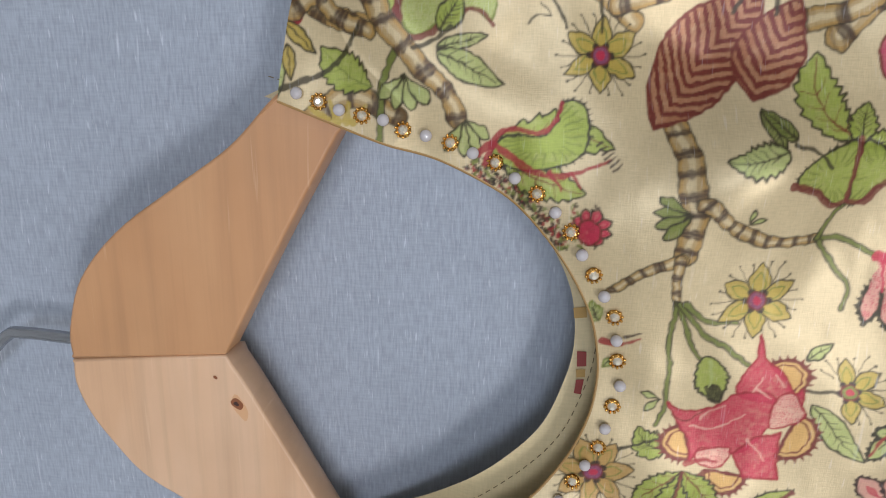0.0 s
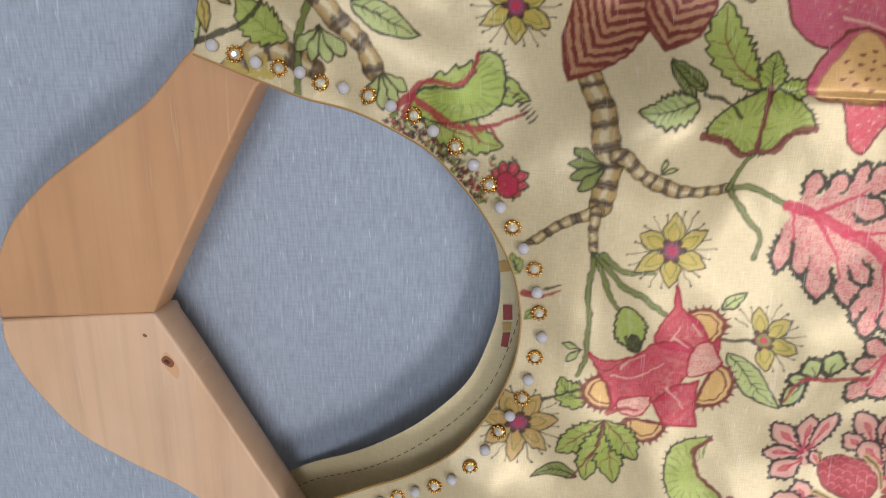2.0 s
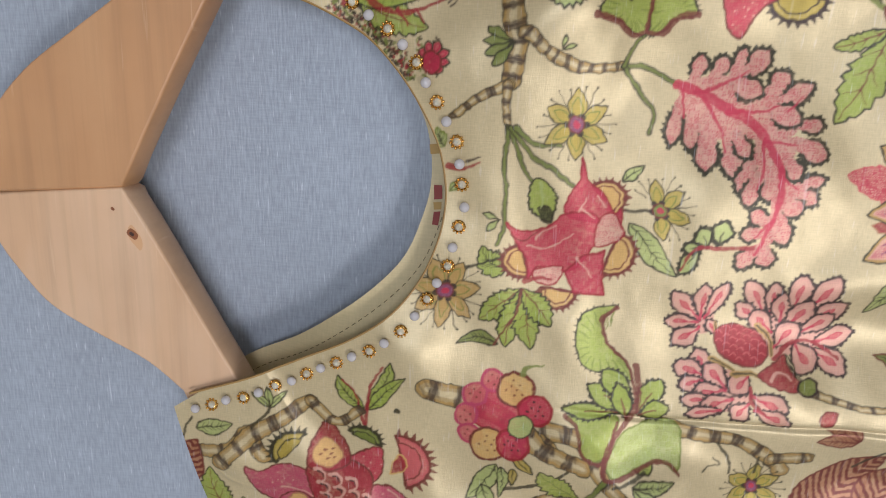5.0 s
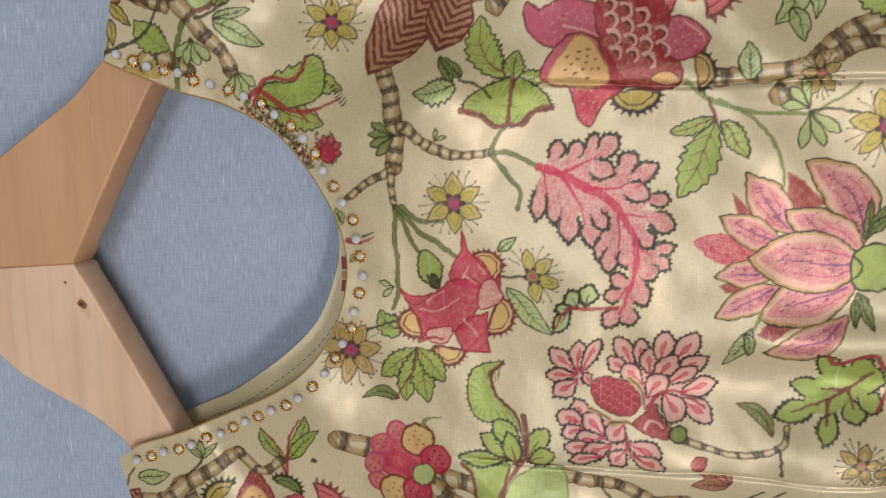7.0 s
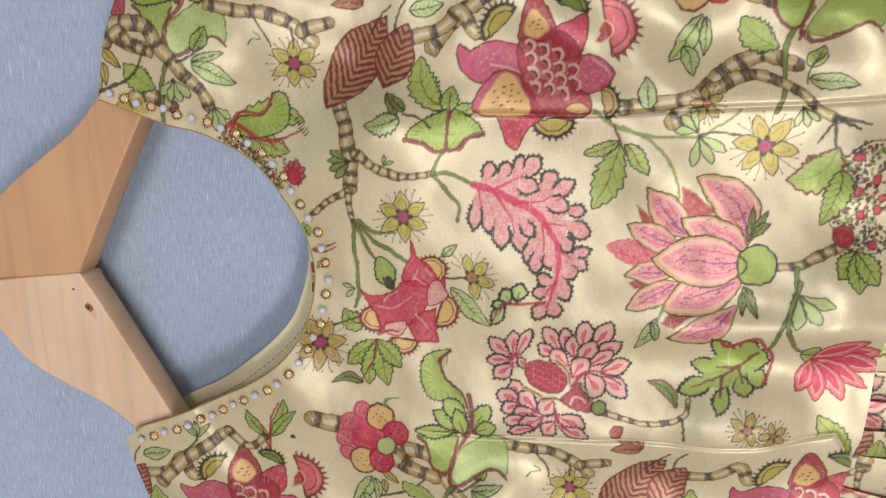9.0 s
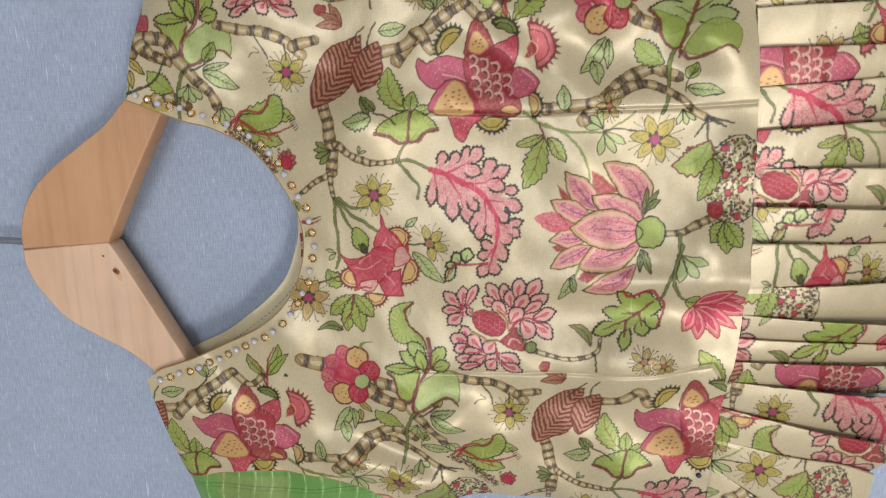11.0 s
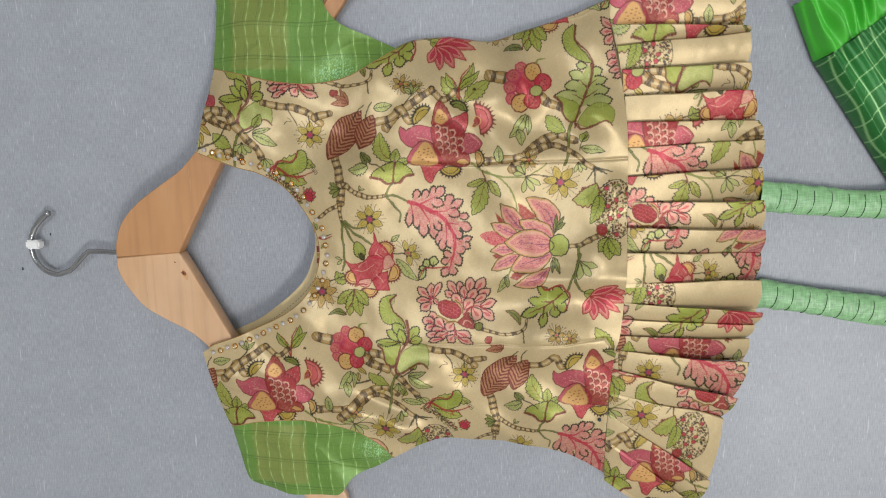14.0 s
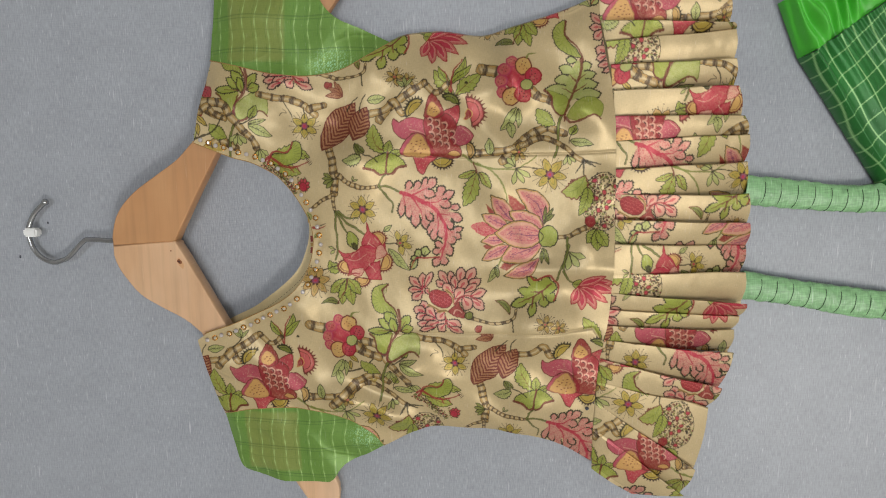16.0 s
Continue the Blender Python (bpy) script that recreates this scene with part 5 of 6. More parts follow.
def wooden_hanger():
    top = tagged(new("clothes_hanger"), "pale pine wooden clothes hanger with a chrome hook", "hanger")
    up = [(-252.2, -70.1), (-252.2, -61.8), (-247.3, -47.2), (-235.5, -33.8), (-218.3, -21.6), (-204.3, -11.8), (-194.4, -1.7)]
    upper = np.vstack([spline(up, n=6), spline([(-150.4, 40.4), (-93.2, 109.8)], n=4), spline([(-83.1, 107.9), (-135.7, 33.1)], n=4),
                       spline([(-177.2, -8.4), (-192.6, -36.0), (-208.9, -66.6)], n=4)])
    part("arm", ribbon_solid("arm", upper, 5.5, 20.2, WOOD_A, 0.8), top)
    low = [(-252.2, -70.1), (-252.3, -77.1), (-249.5, -85.2), (-244.5, -93.1), (-235.3, -104.1), (-221.5, -112.6), (-205.3, -121.2), (-194.1, -130.5)]
    lower = np.vstack([spline(low, n=6), spline([(-180.5, -168.7), (-135.7, -241.2), (-119.9, -265.9)], n=4), spline([(-103.1, -263.1), (-106.6, -235.9), (-149.0, -177.1)], n=4),
                       spline([(-176.0, -125.6), (-188.5, -102.7), (-202.4, -77.2), (-208.9, -66.6)], n=4)])
    part("arm", ribbon_solid("arm", lower, 5.5, 20.2, WOOD_B, 0.8), top)
    wire = spline([(-247.9, -68.7), (-256.0, -68.4), (-273.7, -67.5), (-280.0, -69.1), (-291.5, -79.9), (-297.6, -82.8), (-304.6, -84.3), (-313.5, -80.7), (-319.6, -72.8), (-321.4, -61.9), (-316.8, -50.7), (-308.0, -41.9)], n=8)
    zz = np.interp(np.arange(len(wire)), [0, len(wire) * 0.3, len(wire) - 1], [11, 9, 5])
    hook = part("hook", tube("hook", np.column_stack([wire, zz]), 1.75, CHROME, 14), top, "bent chrome wire hook")
    bm = bmesh.new()
    bmesh.ops.create_uvsphere(bm, u_segments=16, v_segments=10, radius=2.4 * MM, matrix=Matrix.Translation(Vector((*wire[-1], 5)) * MM))
    part("ball_tip", from_bm("ball_tip", bm, CHROME), hook)
    c = (-318.1, -63.1)
    bm = bmesh.new()
    bmesh.ops.create_cube(bm, size=1)
    for v in bm.verts:
        v.co = Vector((c[0] + v.co.x * 10, c[1] + v.co.y * 6, 7 + v.co.z * 7)) * MM
    bmesh.ops.bevel(bm, geom=bm.edges[:], offset=0.0012, segments=2, affect="EDGES")
    part("size_clip", from_bm("size_clip", bm, PLASTIC, False), top, "white plastic size clip on the hook")
    for name, mat, r, px in (("knot", KNOT_HALO, (1.9, 3.4), (-205.8, -81.6)), ("knot_ring", KNOT, (1.7, 1.5), (-206.5, -80.5)), ("knot_core", KNOT_CORE, (0.75, 0.6), (-206.7, -80.5)), ("nail_hole", KNOT, (0.6, 0.5), (-212.0, -73.1))):
        bm = bmesh.new()
        bmesh.ops.create_circle(bm, cap_ends=True, segments=18, radius=1.0)
        lift = {"knot": 20.24, "knot_ring": 20.28}.get(name, 20.32)
        for v in bm.verts:
            v.co = Vector((px[0] + v.co.x * r[0] - 0.35 * r[1] * v.co.y, px[1] + v.co.y * r[1] * (1 + 0.18 * math.sin(3 * v.co.x + 1)), lift)) * MM
        part(name, from_bm(name, bm, mat, False), top)
    return top


wooden_hanger()

# ---- blouse ----
blouse = tagged(new("blouse"), "floral cream silk child's blouse with green sleeves and pleated peplum", "blouse")
part("front_panel", cut_cloth("front_panel", FRONT, drape, 0.31, PRINT, lambda x, y: sample(canvas, x, y)), blouse, "cream silk printed with red, pink and green flowers")


def back_height(x, y):
    d = np.maximum(coarse(x, y), 0)
    rise = np.clip((x + 178) / 40, 0, 1)
    z = 1.0 + 1.5 * (1 - np.exp(-d / 10)) + 12.5 * rise * rise * (3 - 2 * rise) * (1 - np.exp(-d / 18)) + 0.3 * np.sin(x / 15) * np.sin(y / 11)
    return np.minimum(z, drape(x, y) - 2.5)


BACK_NECK = spline([(-201.8, -0.2), (-177.9, -6.9), (-155.8, -12.3), (-140.9, -18.7), (-129.4, -28.5), (-121.3, -41.6), (-118.3, -51.6), (-117.9, -62.2), (-120.0, -71.6), (-125.1, -84.0),
                    (-134.4, -94.6), (-147.8, -105.4), (-162.1, -115.4), (-181.4, -125.6), (-198.3, -139.3)], n=6)
BACK = np.vstack([BACK_NECK[:-1], FRONT[len(NECK) - 1:]])
part("back_panel", cut_cloth("back_panel", BACK, back_height, 1.2, LINING, None), blouse, "cream inside of the back panel")


def sleeve_canvas(x, y):
    """Green tissue with pale and dark woven checks, and glints of light painted in."""
    col = np.empty(x.shape + (3,))
    col[:] = lin((110, 148, 62))
    patch = (np.clip((20 - np.abs(x + 148)) / 2, 0, 1) * np.clip((24 - np.abs(np.abs(y + 68) - 142)) / 2, 0, 1))[..., None]
    col = col * (1 - 0.6 * patch) + 0.6 * patch * np.array(lin((148, 150, 78)))
    wob = 0.9 * np.sin(y / 9) + 0.5 * np.sin(y / 4 + x / 30)
    for step, off, wide, tone, amount in ((8.6, 1.0, 0.42, (190, 222, 142), 0.85), (8.6, 3.0, 0.3, (70, 112, 44), 0.5)):
        u = (x + wob + off) % step
        near = np.minimum(u, step - u)
        a = np.clip(1.2 - near / wide, 0, 1) * amount * (0.65 + 0.35 * np.sin(y / 1.3))
        col = col * (1 - a[..., None]) + a[..., None] * np.array(lin(tone))
    wob = 0.8 * np.sin(x / 11)
    for step, off, wide, tone, amount in ((21, 4, 0.4, (60, 92, 36), 0.6), (21, 6, 0.35, (70, 104, 44), 0.5), (21, 13, 0.3, (80, 116, 48), 0.3)):
        u = (y + wob + off) % step
        near = np.minimum(u, step - u)
        a = np.clip(1.2 - near / wide, 0, 1) * amount
        col = col * (1 - a[..., None]) + a[..., None] * np.array(lin(tone))
    # sparkle of light put into the colour: pale dots beside each armhole
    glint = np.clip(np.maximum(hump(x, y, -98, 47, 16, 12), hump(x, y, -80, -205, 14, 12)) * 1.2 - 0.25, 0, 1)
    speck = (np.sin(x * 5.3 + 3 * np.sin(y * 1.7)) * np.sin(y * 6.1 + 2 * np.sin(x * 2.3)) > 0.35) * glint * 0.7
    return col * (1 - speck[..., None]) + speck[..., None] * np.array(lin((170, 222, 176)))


def sleeve_height(x, y):
    return drape(x, y) - 0.8 + 0.5 * np.sin(x / 5 + y / 30)


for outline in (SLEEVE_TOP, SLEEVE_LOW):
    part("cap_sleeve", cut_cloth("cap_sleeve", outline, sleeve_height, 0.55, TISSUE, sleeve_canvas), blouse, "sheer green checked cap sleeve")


def side_wall(line):
    """The side of the blouse between its front and its back."""
    p = spline(line, n=2)
    rows = []
    for f in np.linspace(0, 1, 7):
        x, y = p[:, 0], p[:, 1]
        top_z, low_z = drape(x, y), np.full(len(p), 0.8)
        sag = 1.5 * math.sin(math.pi * f)
        mid = np.array((-20.0, -70.0))
        d = p - mid
        d = d / np.linalg.norm(d, axis=1)[:, None]
        rows.append(np.column_stack([p + d * sag, top_z * (1 - f) + low_z * f]))
    v = np.vstack(rows)
    n = len(p)
    i, j = np.meshgrid(np.arange(n - 1), np.arange(6))
    k = j * n + i
    faces = np.stack([k, k + 1, k + 1 + n, k + n], -1).reshape(-1, 4)
    return raw_mesh("side_panel", v, faces, PRINT, sample(canvas, v[:, 0], v[:, 1]))


for line in (SIDE_TOP, SIDE_LOW):
    part("side_panel", side_wall(line), blouse)


def along_curve(pts, step, start=0.0):
    run = np.r_[0, np.cumsum(np.hypot(*np.diff(pts, axis=0).T))]
    at = np.arange(start, run[-1], step)
    p = np.stack([np.interp(at, run, pts[:, k]) for k in (0, 1)], 1)
    q = np.stack([np.interp(at + 0.5, run, pts[:, k]) for k in (0, 1)], 1) - p
    q /= np.linalg.norm(q, axis=1)[:, None] + 1e-9
    return p, q


def lifted(pts, up):
    return np.column_stack([pts, drape(pts[:, 0], pts[:, 1]) + up])


part("neck_piping", tube("neck_piping", lifted(spline(NECK, n=2), -0.3), 0.4, PIPING, 8), blouse)
for seam_line in (ARM_TOP, ARM_LOW):
    part("armhole_seam", tube("armhole_seam", lifted(seam_line, -0.3), 0.4, PIPING, 8), blouse)


def stitches(line, up, mat, name, gap=2.6, size=1.5, height=drape):
    p, q = along_curve(line, gap)
    vs, fs = [], []
    for a, d in zip(p, q):
        n = np.array((-d[1], d[0])) * 0.14
        b = a + d * size
        k = len(vs)
        for w in (a - n, b - n, b + n, a + n):
            vs.append((*w, height(w[0:1], w[1:2])[0] + up))
        fs.append((k, k + 1, k + 2, k + 3))
    return part(name, raw_mesh(name, vs, fs, mat), blouse, kind="stuff")


p, q = along_curve(BACK_NECK, 2.0)
stitches(p + 5.5 * np.stack([q[:, 1], -q[:, 0]], 1) * -1, 0.25, STITCH, "back_neck_stitching", height=back_height)


SCRAP, _, _ = material("printed_scrap", lin((140, 52, 40)), 0.6)
SCRAP_GOLD, _, _ = material("printed_scrap_gold", lin((178, 140, 70)), 0.6)
for corners, tone in (([(-117.0, -62.6), (-114.6, -62.6), (-114.4, -66.6), (-116.8, -66.8)], SCRAP), ([(-117.0, -67.6), (-114.6, -67.4), (-114.6, -69.6), (-116.8, -69.8)], SCRAP_GOLD),
                      ([(-116.8, -70.4), (-114.8, -70.2), (-115.4, -74.4), (-117.2, -74.2)], SCRAP), ([(-118.6, -51.0), (-115.4, -50.6), (-115.0, -53.4), (-118.2, -53.8)], SCRAP_GOLD)):
    cut = np.vstack([spline([a, b], n=3)[:-1] for a, b in zip(corners, corners[1:] + corners[:1])])
    part("facing_scrap", cut_cloth("facing_scrap", cut, lambda x, y: back_height(x, y) + 0.6, 0.4, tone, None), blouse, "red and gold printed patch inside the neckline")


# pearls and rhinestones along the neckline
def pearl_mesh():
    bm = bmesh.new()
    bmesh.ops.create_uvsphere(bm, u_segments=18, v_segments=12, radius=1.45 * MM)
    return from_bm("pearl", bm, PEARL)


def setting_mesh():
    bm = bmesh.new()
    for k in range(10):
        a = k * 2 * math.pi / 10
        bmesh.ops.create_icosphere(bm, subdivisions=1, radius=0.42 * MM, matrix=Matrix.Translation((1.75 * MM * math.cos(a), 1.75 * MM * math.sin(a), 0.35 * MM)))
    bmesh.ops.create_cone(bm, cap_ends=True, segments=16, radius1=1.9 * MM, radius2=1.5 * MM, depth=0.7 * MM)
    return from_bm("rhinestone", bm, GOLD)


def stone_mesh():
    bm = bmesh.new()
    bmesh.ops.create_cone(bm, cap_ends=True, segments=8, radius1=1.2 * MM, radius2=0.55 * MM, depth=0.8 * MM, matrix=Matrix.Translation((0, 0, 0.75 * MM)))
    return from_bm("stone", bm, STONE, False)


PEARL_ME, SETTING_ME, STONE_ME = pearl_mesh(), setting_mesh(), stone_mesh()
p, q = along_curve(NECK, 5.35, 4.0)
out = np.stack([-q[:, 1], q[:, 0]], 1)
rng = random.Random(11)
for k, (a, n) in enumerate(zip(p, out)):
    a = a + n * (4.8 + rng.uniform(-0.5, 0.5)) * (1 if k > 2 else 0.75)
    z = float(drape(a[0:1], a[1:2])[0])
    turn = Euler((rng.uniform(-0.25, 0.25), rng.uniform(-0.25, 0.25), rng.uniform(0, 6)))
    if k % 2 == 0:
        ob = part("pearl", PEARL_ME, blouse, "small round white pearl" if k == 0 else "")
        ob.matrix_basis = Matrix.LocRotScale(Vector((*a, z + 1.1)) * MM, turn, (1, 1, 0.85))
    else:
        ob = part("rhinestone", SETTING_ME, blouse, "clear rhinestone in a beaded gilt setting" if k == 1 else "")
        ob.matrix_basis = Matrix.LocRotScale(Vector((*a, z + 0.3)) * MM, turn, None)
        part("stone", STONE_ME, ob)

bm = bmesh.new()
spot = np.array((70.9, -178.5))
bmesh.ops.create_uvsphere(bm, u_segments=12, v_segments=8, radius=1.3 * MM, matrix=Matrix.Translation(Vector((*spot, float(drape(spot[0:1], spot[1:2])[0]) + 0.4)) * MM))
part("bead", from_bm("bead", bm, SPECK), blouse, "single dark bead by the waist seam")

# ---- pleated peplum ----
PLEAT_SEAM = [(70.6, 90.6), (71.2, 74.7), (74.8, 61.9), (77.8, 47.4), (79.4, 31.5), (81.1, 16.0), (82.0, 0.4), (82.7, -17.1), (83.1, -33.0), (83.4, -48.7),
              (83.3, -64.3), (83.0, -84.1), (82.9, -97.2), (82.0, -108.1), (80.4, -118.7), (79.0, -128.9), (77.6, -142.1), (76.6, -158.6), (76.4, -173.9), (76.0, -193.2), (76.8, -222.3)]
PLEAT_HEM = [(151.1, 90.8), (152.7, 72.8), (155.6, 69.1), (156.8, 51.4), (157.9, 34.9), (162.6, 16.7), (167.5, 5.2), (168.0, -12.5), (168.8, -33.2), (170.5, -51.8),
             (171.3, -67.0), (171.1, -83.8), (172.0, -104.4), (169.8, -114.2), (166.9, -124.0), (166.6, -139.4), (160.9, -163.8), (153.5, -177.6), (148.9, -225.3), (141.5, -244.3), (111.2, -247.1)]
# from where in the print each pleat is cut
PLEAT_CUT = [(-127.5, -83.5), (-160.1, -83.7), (-20.6, -94.0), (-175.2, -179.0), (-222.0, -102.6), (-129.2, -3.3), (-148.4, -31.3), (-124.6, 1.6), (-122.2, -62.6), (-140.8, -18.0), (-191.0, 13.0), (-27.7, 55.5), (-87.8, 10.6), (-87.8, 10.6), (-158.8, 133.6), (-180.1, 101.1), (-167.8, 57.0), (-56.8, 154.2), (-145.3, 215.5), (-145.3, 215.5)]


def pleat(k):
    """One knife pleat: a rolled raised edge that slopes down and tucks under the next."""
    a0, a1 = np.array(PLEAT_SEAM[k]), np.array(PLEAT_HEM[k])
    b0, b1 = np.array(PLEAT_SEAM[k + 1]), np.array(PLEAT_HEM[k + 1])
    n = 170
    u = np.linspace(0, 1, n)[:, None]
    wide = np.linalg.norm(b1 - a1)
    m = int(wide / 0.55) + 10
    v = np.r_[0.10, 0.04, 0.0, np.linspace(0.02, 1.14, m)][None, :]
    low = np.zeros(v.shape)
    low[0, :3] = (2.6, 1.5, 0.5)
    wav = 0.03 * np.sin(9 * u + k) * u
    ax, ay = a0[0] + (a1[0] - a0[0]) * u, a0[1] + (a1[1] - a0[1]) * u
    bx, by = b0[0] + (b1[0] - b0[0]) * u, b0[1] + (b1[1] - b0[1]) * u
    vv = v + wav * (1 - v)
    x, y = ax + (bx - ax) * vv, ay + (by - ay) * vv
    hem_curl = 1.2 * np.sin(np.pi * np.clip(v, 0, 1)) * u
    x = x + hem_curl
    seam_z = float(drape(np.array([(a0[0] + b0[0]) / 2 - 2]), np.array([(a0[1] + b0[1]) / 2]))[0])
    base = seam_z * (1 - u) + (11 + 3 * np.sin(1.7 * k)) * u * np.interp(k, [0, 3, 16, 19], [0.7, 1, 1, 0.7]) + 4 * np.sin(np.pi * u**0.8) * 0.6
    rise = (1.3 + 4.6 * u**0.8) * (1 + 0.25 * math.sin(2.3 * k))
    belly = 0.9 * np.sin(np.pi * np.clip(v, 0, 1)) * (0.4 + u)
    z = base - 2 + rise * (1 - np.clip(v, 0, 1)) ** 1.15 - rise * 0.12 * (v > 1) + belly - low * (0.5 + u)
    z = np.maximum(z, 1.0)
    px, py = x + PLEAT_CUT[k][0], y + PLEAT_CUT[k][1]
    i, j = np.meshgrid(np.arange(n - 1), np.arange(v.size - 1), indexing="ij")
    w = i * v.size + j
    f = np.stack([w, w + v.size, w + v.size + 1, w + 1], -1).reshape(-1, 4)
    me = raw_mesh("pleat", np.stack([x, y, z], -1).reshape(-1, 3), f, PRINT, sample(canvas, px, py).reshape(-1, 3))
    return me


peplum = part("peplum", tube("peplum", lifted(WAIST + np.array((2.0, 0.0)), -6.5), 1.2, LINING, 8), blouse, "knife-pleated printed silk peplum")
for k in range(len(PLEAT_HEM) - 1):
    part("pleat", pleat(k), peplum)


# ---- ties ----
def ruched_tie(line, wide, seed):
    """A flat gathered tube with cross stitches."""
    s = spline(line, n=26)
    run = np.r_[0, np.cumsum(np.hypot(*np.diff(s, axis=0).T))]
    at = np.arange(0, run[-1], 0.8)
    c = np.stack([np.interp(at, run, s[:, k]) for k in (0, 1)], 1)
    tang = np.gradient(c, axis=0)
    tang /= np.linalg.norm(tang, axis=1)[:, None]
    nor = np.stack([-tang[:, 1], tang[:, 0]], 1)
    a = np.linspace(0, 2 * np.pi, 40, endpoint=False)
    step = 10.2
    skew = at[:, None] - 2.4 * np.sin(a)[None] + 0.7 * np.sin(at / 11)[:, None]
    puff = np.abs(np.sin(np.pi * skew / step)) ** 0.45
    crinkle = 0.035 * np.sin(a * 5 + 1.6 * np.sin(at[:, None] / 4.3 + seed)) * np.sin(at[:, None] / 1.9 + 1.2 * np.sin(3 * a)) + 0.018 * np.sin(a * 9 + 2 * np.sin(at[:, None] / 2.7)) * np.sin(at[:, None] / 1.1 + seed)
    rad = 0.94 + 0.06 * puff + 1.3 * crinkle
    half = wide / 2 * (1 + 0.05 * np.sin(at / 13 + seed))[:, None]
    x = c[:, 0:1] + nor[:, 0:1] * half * np.cos(a) * rad
    y = c[:, 1:2] + nor[:, 1:2] * half * np.cos(a) * rad
    z = 6.4 + 4.6 * np.sign(np.sin(a)) * np.abs(np.sin(a)) ** 0.8 * rad
    n, m = len(at), len(a)
    i, j = np.meshgrid(np.arange(n - 1), np.arange(m), indexing="ij")
    f = np.stack([i * m + j, (i + 1) * m + j, (i + 1) * m + (j + 1) % m, i * m + (j + 1) % m], -1).reshape(-1, 4)
    tie = part("tie", raw_mesh("tie", np.stack([x, y, z], -1).reshape(-1, 3), f, PALE), blouse, "pale green gathered tissue tie")
    for k in np.arange(step, run[-1] - 2, step):
        arc = []
        for b in np.linspace(np.pi * 0.25, np.pi - 0.1, 13):
            pos = k + 2.4 * math.sin(b) - 0.7 * math.sin(k / 11)
            q = [np.interp(pos, at, c[:, d]) for d in (0, 1)]
            nn = [np.interp(pos, at, nor[:, d]) for d in (0, 1)]
            r = 0.955
            arc.append((q[0] + nn[0] * wide / 2 * math.cos(b) * r, q[1] + nn[1] * wide / 2 * math.cos(b) * r, 6.5 + 4.6 * math.sin(b) ** 0.8 * r))
        part("gather_thread", tube("gather_thread", arc, 0.28, DARK_THREAD, 6), tie)
    return tie


ruched_tie([(169.2, -30.8), (198.7, -33.6), (234.3, -36.4), (258.1, -35.5), (303.7, -32.4), (338.4, -35.8)], 18.5, 0.0)
ruched_tie([(171.5, -94.3), (204.0, -98.9), (240.8, -104.5), (265.5, -107.2), (313.2, -111.8), (348.6, -112.7)], 18.5, 2.0)

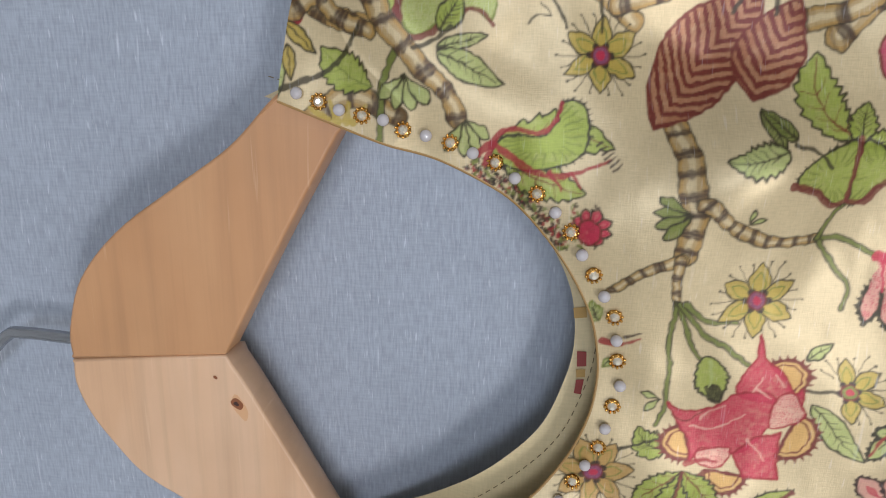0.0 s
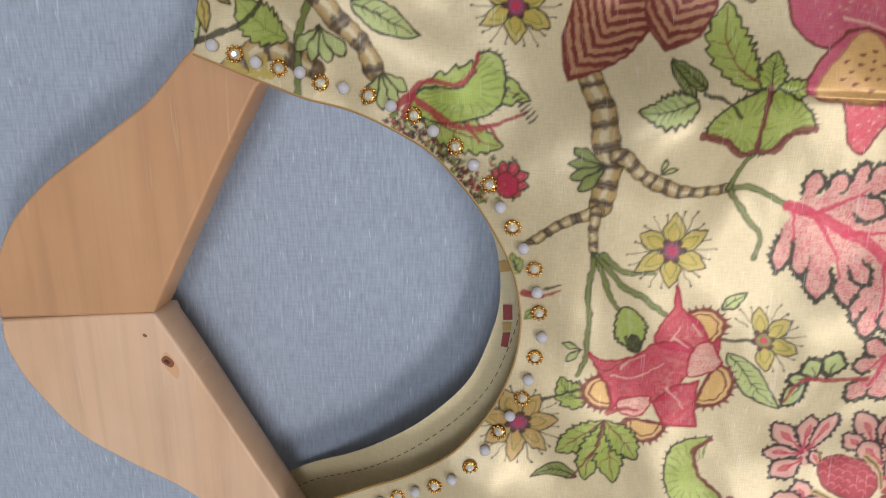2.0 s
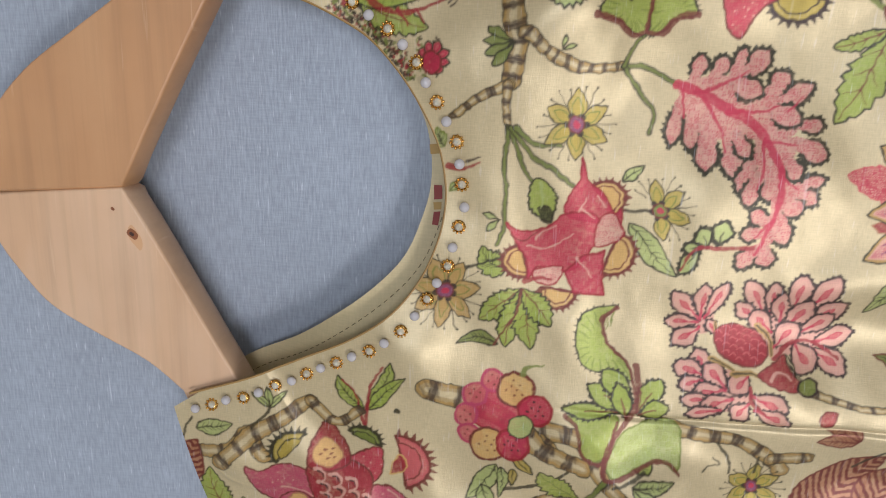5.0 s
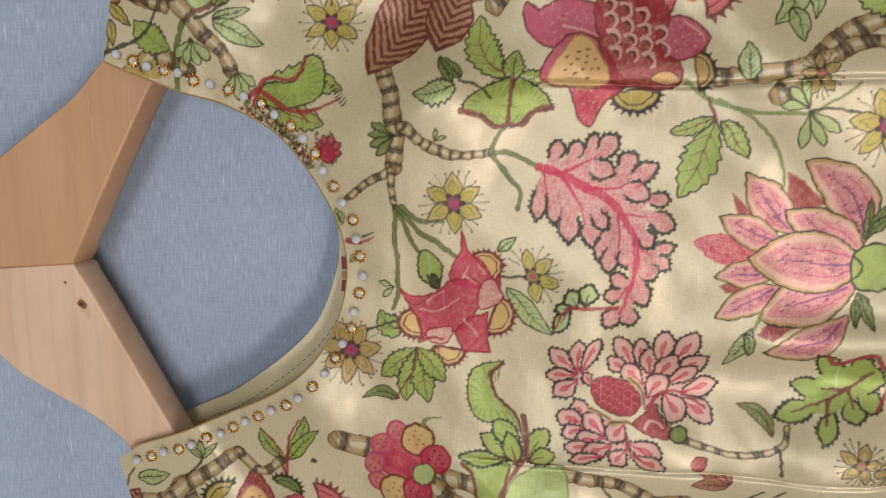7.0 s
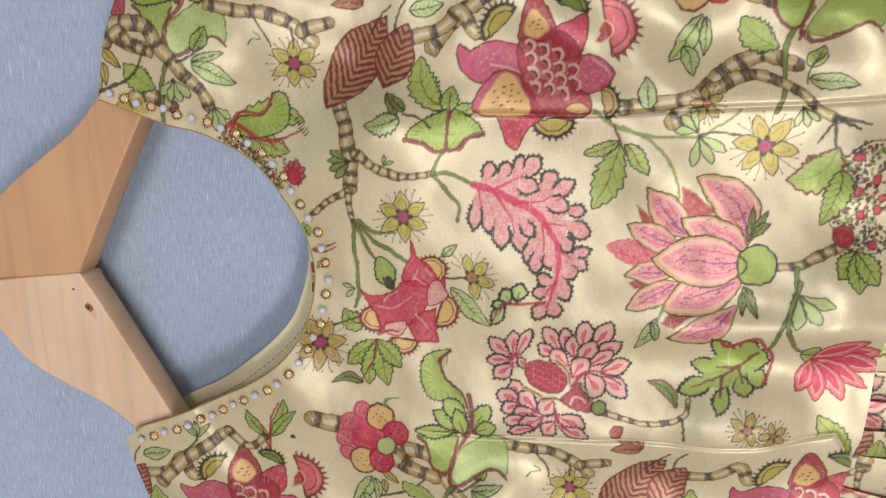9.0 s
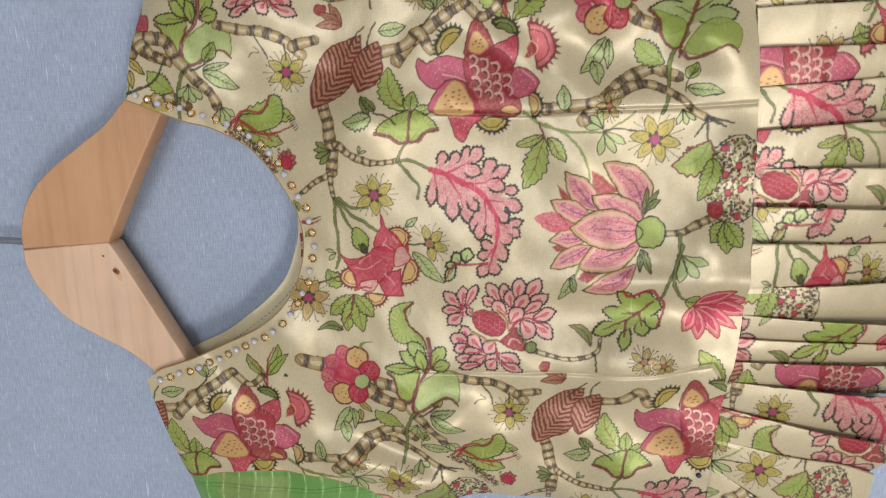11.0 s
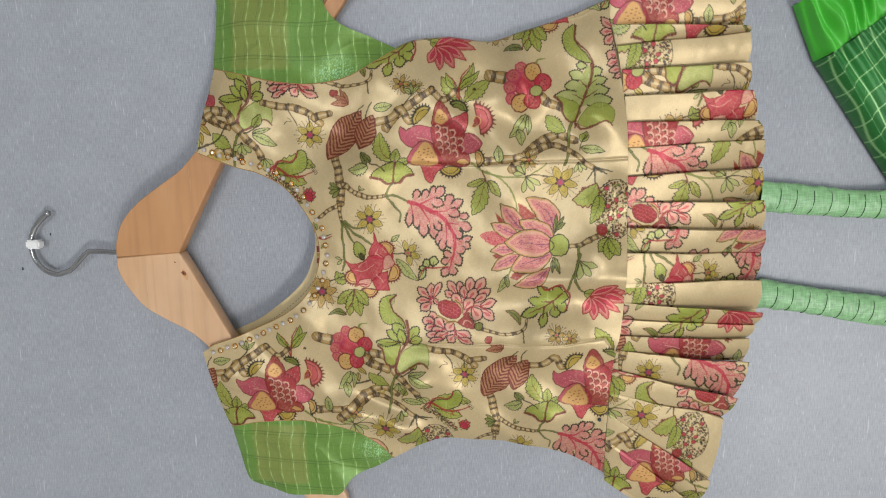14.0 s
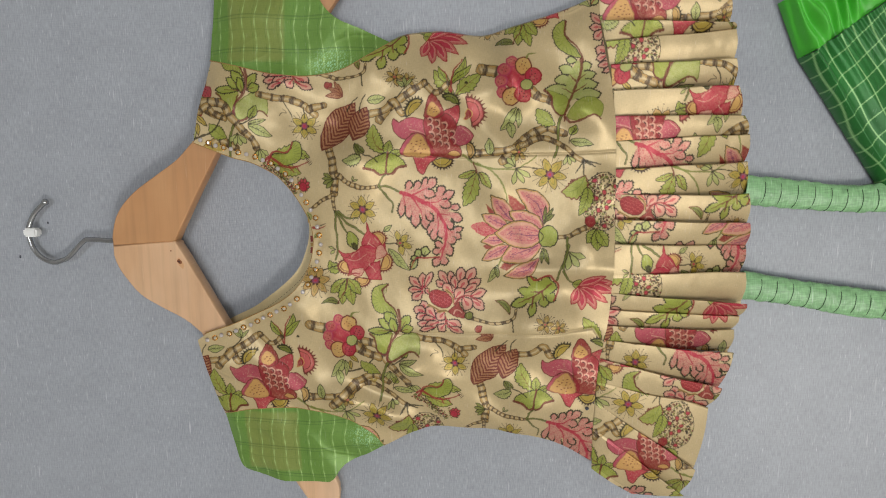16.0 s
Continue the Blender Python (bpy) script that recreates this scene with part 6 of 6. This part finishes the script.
# ---- green skirt at the side ----
def skirt():
    top = tagged(new("skirt"), "dark green checked skirt with bright green waistband lying on cloth", "skirt")
    c0, c1 = np.array((198.5, 52.2)), np.array((236.8, 80.3))
    ax = (c1 - c0) / np.linalg.norm(c1 - c0)
    out = np.array((ax[1], -ax[0]))
    size = 150.0
    s, t = np.meshgrid(np.linspace(0, 1, 330), np.linspace(0, 1, 70))
    gather = np.sin(s * 112 + 5 * np.sin(s * 9) + 2.5 * np.sin(s * 23 + 2 * t)) * (0.3 + 0.7 * t**0.5) + 0.45 * np.sin(s * 41 + 5 * t) * (0.5 + 0.5 * np.sin(s * 17))
    rim = np.minimum(1, s * 18) ** 0.5
    p = c0 - out * 36
    x = p[0] + ax[0] * s * size + out[0] * t * 36
    y = p[1] + ax[1] * s * size + out[1] * t * 36
    x, y = x + ax[0] * 8 * (1 - t) * (1 - s), y + ax[1] * 8 * (1 - t) * (1 - s)
    z = 1.0 + rim * (13 + 3.6 * gather * np.sin(np.pi * np.clip(0.15 + 0.8 * t, 0, 1)) + 3 * np.sin(np.pi * t))
    i, j = np.meshgrid(np.arange(329), np.arange(69))
    k = j * 330 + i
    f = np.stack([k, k + 1, k + 331, k + 330], -1).reshape(-1, 4)
    part("waistband", raw_mesh("waistband", np.stack([x, y, z], -1).reshape(-1, 3), f, BRIGHT), top, "bright green gathered waistband")
    s, t = np.meshgrid(np.linspace(0, 1, 420), np.linspace(0, 1, 380))
    spread = size * (1 + 0.25 * t)
    x = c0[0] + ax[0] * (s * spread - 4 * t) + out[0] * t * 190
    y = c0[1] + ax[1] * (s * spread - 4 * t) + out[1] * t * 190
    rim = np.minimum(1, s * 30) ** 0.5
    fold = np.sin(s * 46 + 2 * np.sin(s * 11 + 2 * t)) * (0.5 + 0.5 * np.cos(6 * s))
    z = 1.0 + rim * (14 + 2.6 * fold * (0.25 + 0.75 * np.exp(-3 * t)) + 1.3 * np.sin(13 * t + 5 * s) + 0.6 * np.sin(np.pi * s * 70) * np.exp(-9 * t))
    u, v = s * spread, t * 190
    col = np.empty(u.shape + (3,))
    col[:] = lin((42, 118, 48))
    tone = np.clip(0.5 + 0.5 * np.sin(u / 9) * np.sin(v / 13), 0, 1)[..., None]
    col = col * (0.8 + 0.4 * tone)
    for w, step, off in ((u + 0.8 * np.sin(v / 8) + 2.0 * np.sin(v / 31 + u / 40), 9.5, 1.0), (v + 1.0 * np.sin(u / 7) + 2.2 * np.sin(u / 19) + 0.2 * u, 11.5, 2.0)):
        near = np.abs((w + off) % step - step / 2)
        a = np.clip(1.3 - near / 0.42, 0, 1)[..., None] * 0.75
        col = col * (1 - a) + a * np.array(lin((176, 226, 150)))
    i, j = np.meshgrid(np.arange(419), np.arange(379))
    k = j * 420 + i
    f = np.stack([k, k + 1, k + 421, k + 420], -1).reshape(-1, 4)
    part("skirt_panel", raw_mesh("skirt_panel", np.stack([x, y, z], -1).reshape(-1, 3), f, TISSUE, col.reshape(-1, 3)), top, "dark green tissue with pale checks")
    return top


skirt()

# ---- specks on the cloth ----
for c, r in (((-335.0, -82.2), 0.8), ((-311.7, -57.3), 0.6)):
    bm = bmesh.new()
    bmesh.ops.create_icosphere(bm, subdivisions=1, radius=r * MM)
    for v in bm.verts:
        v.co = Vector((c[0] * MM + v.co.x, c[1] * MM + v.co.y * 1.8, -0.0012 + v.co.z * 0.3))
    part("lint_speck", from_bm("lint_speck", bm, SPECK), None, "tiny dark speck of lint on the grey cloth", "lint")
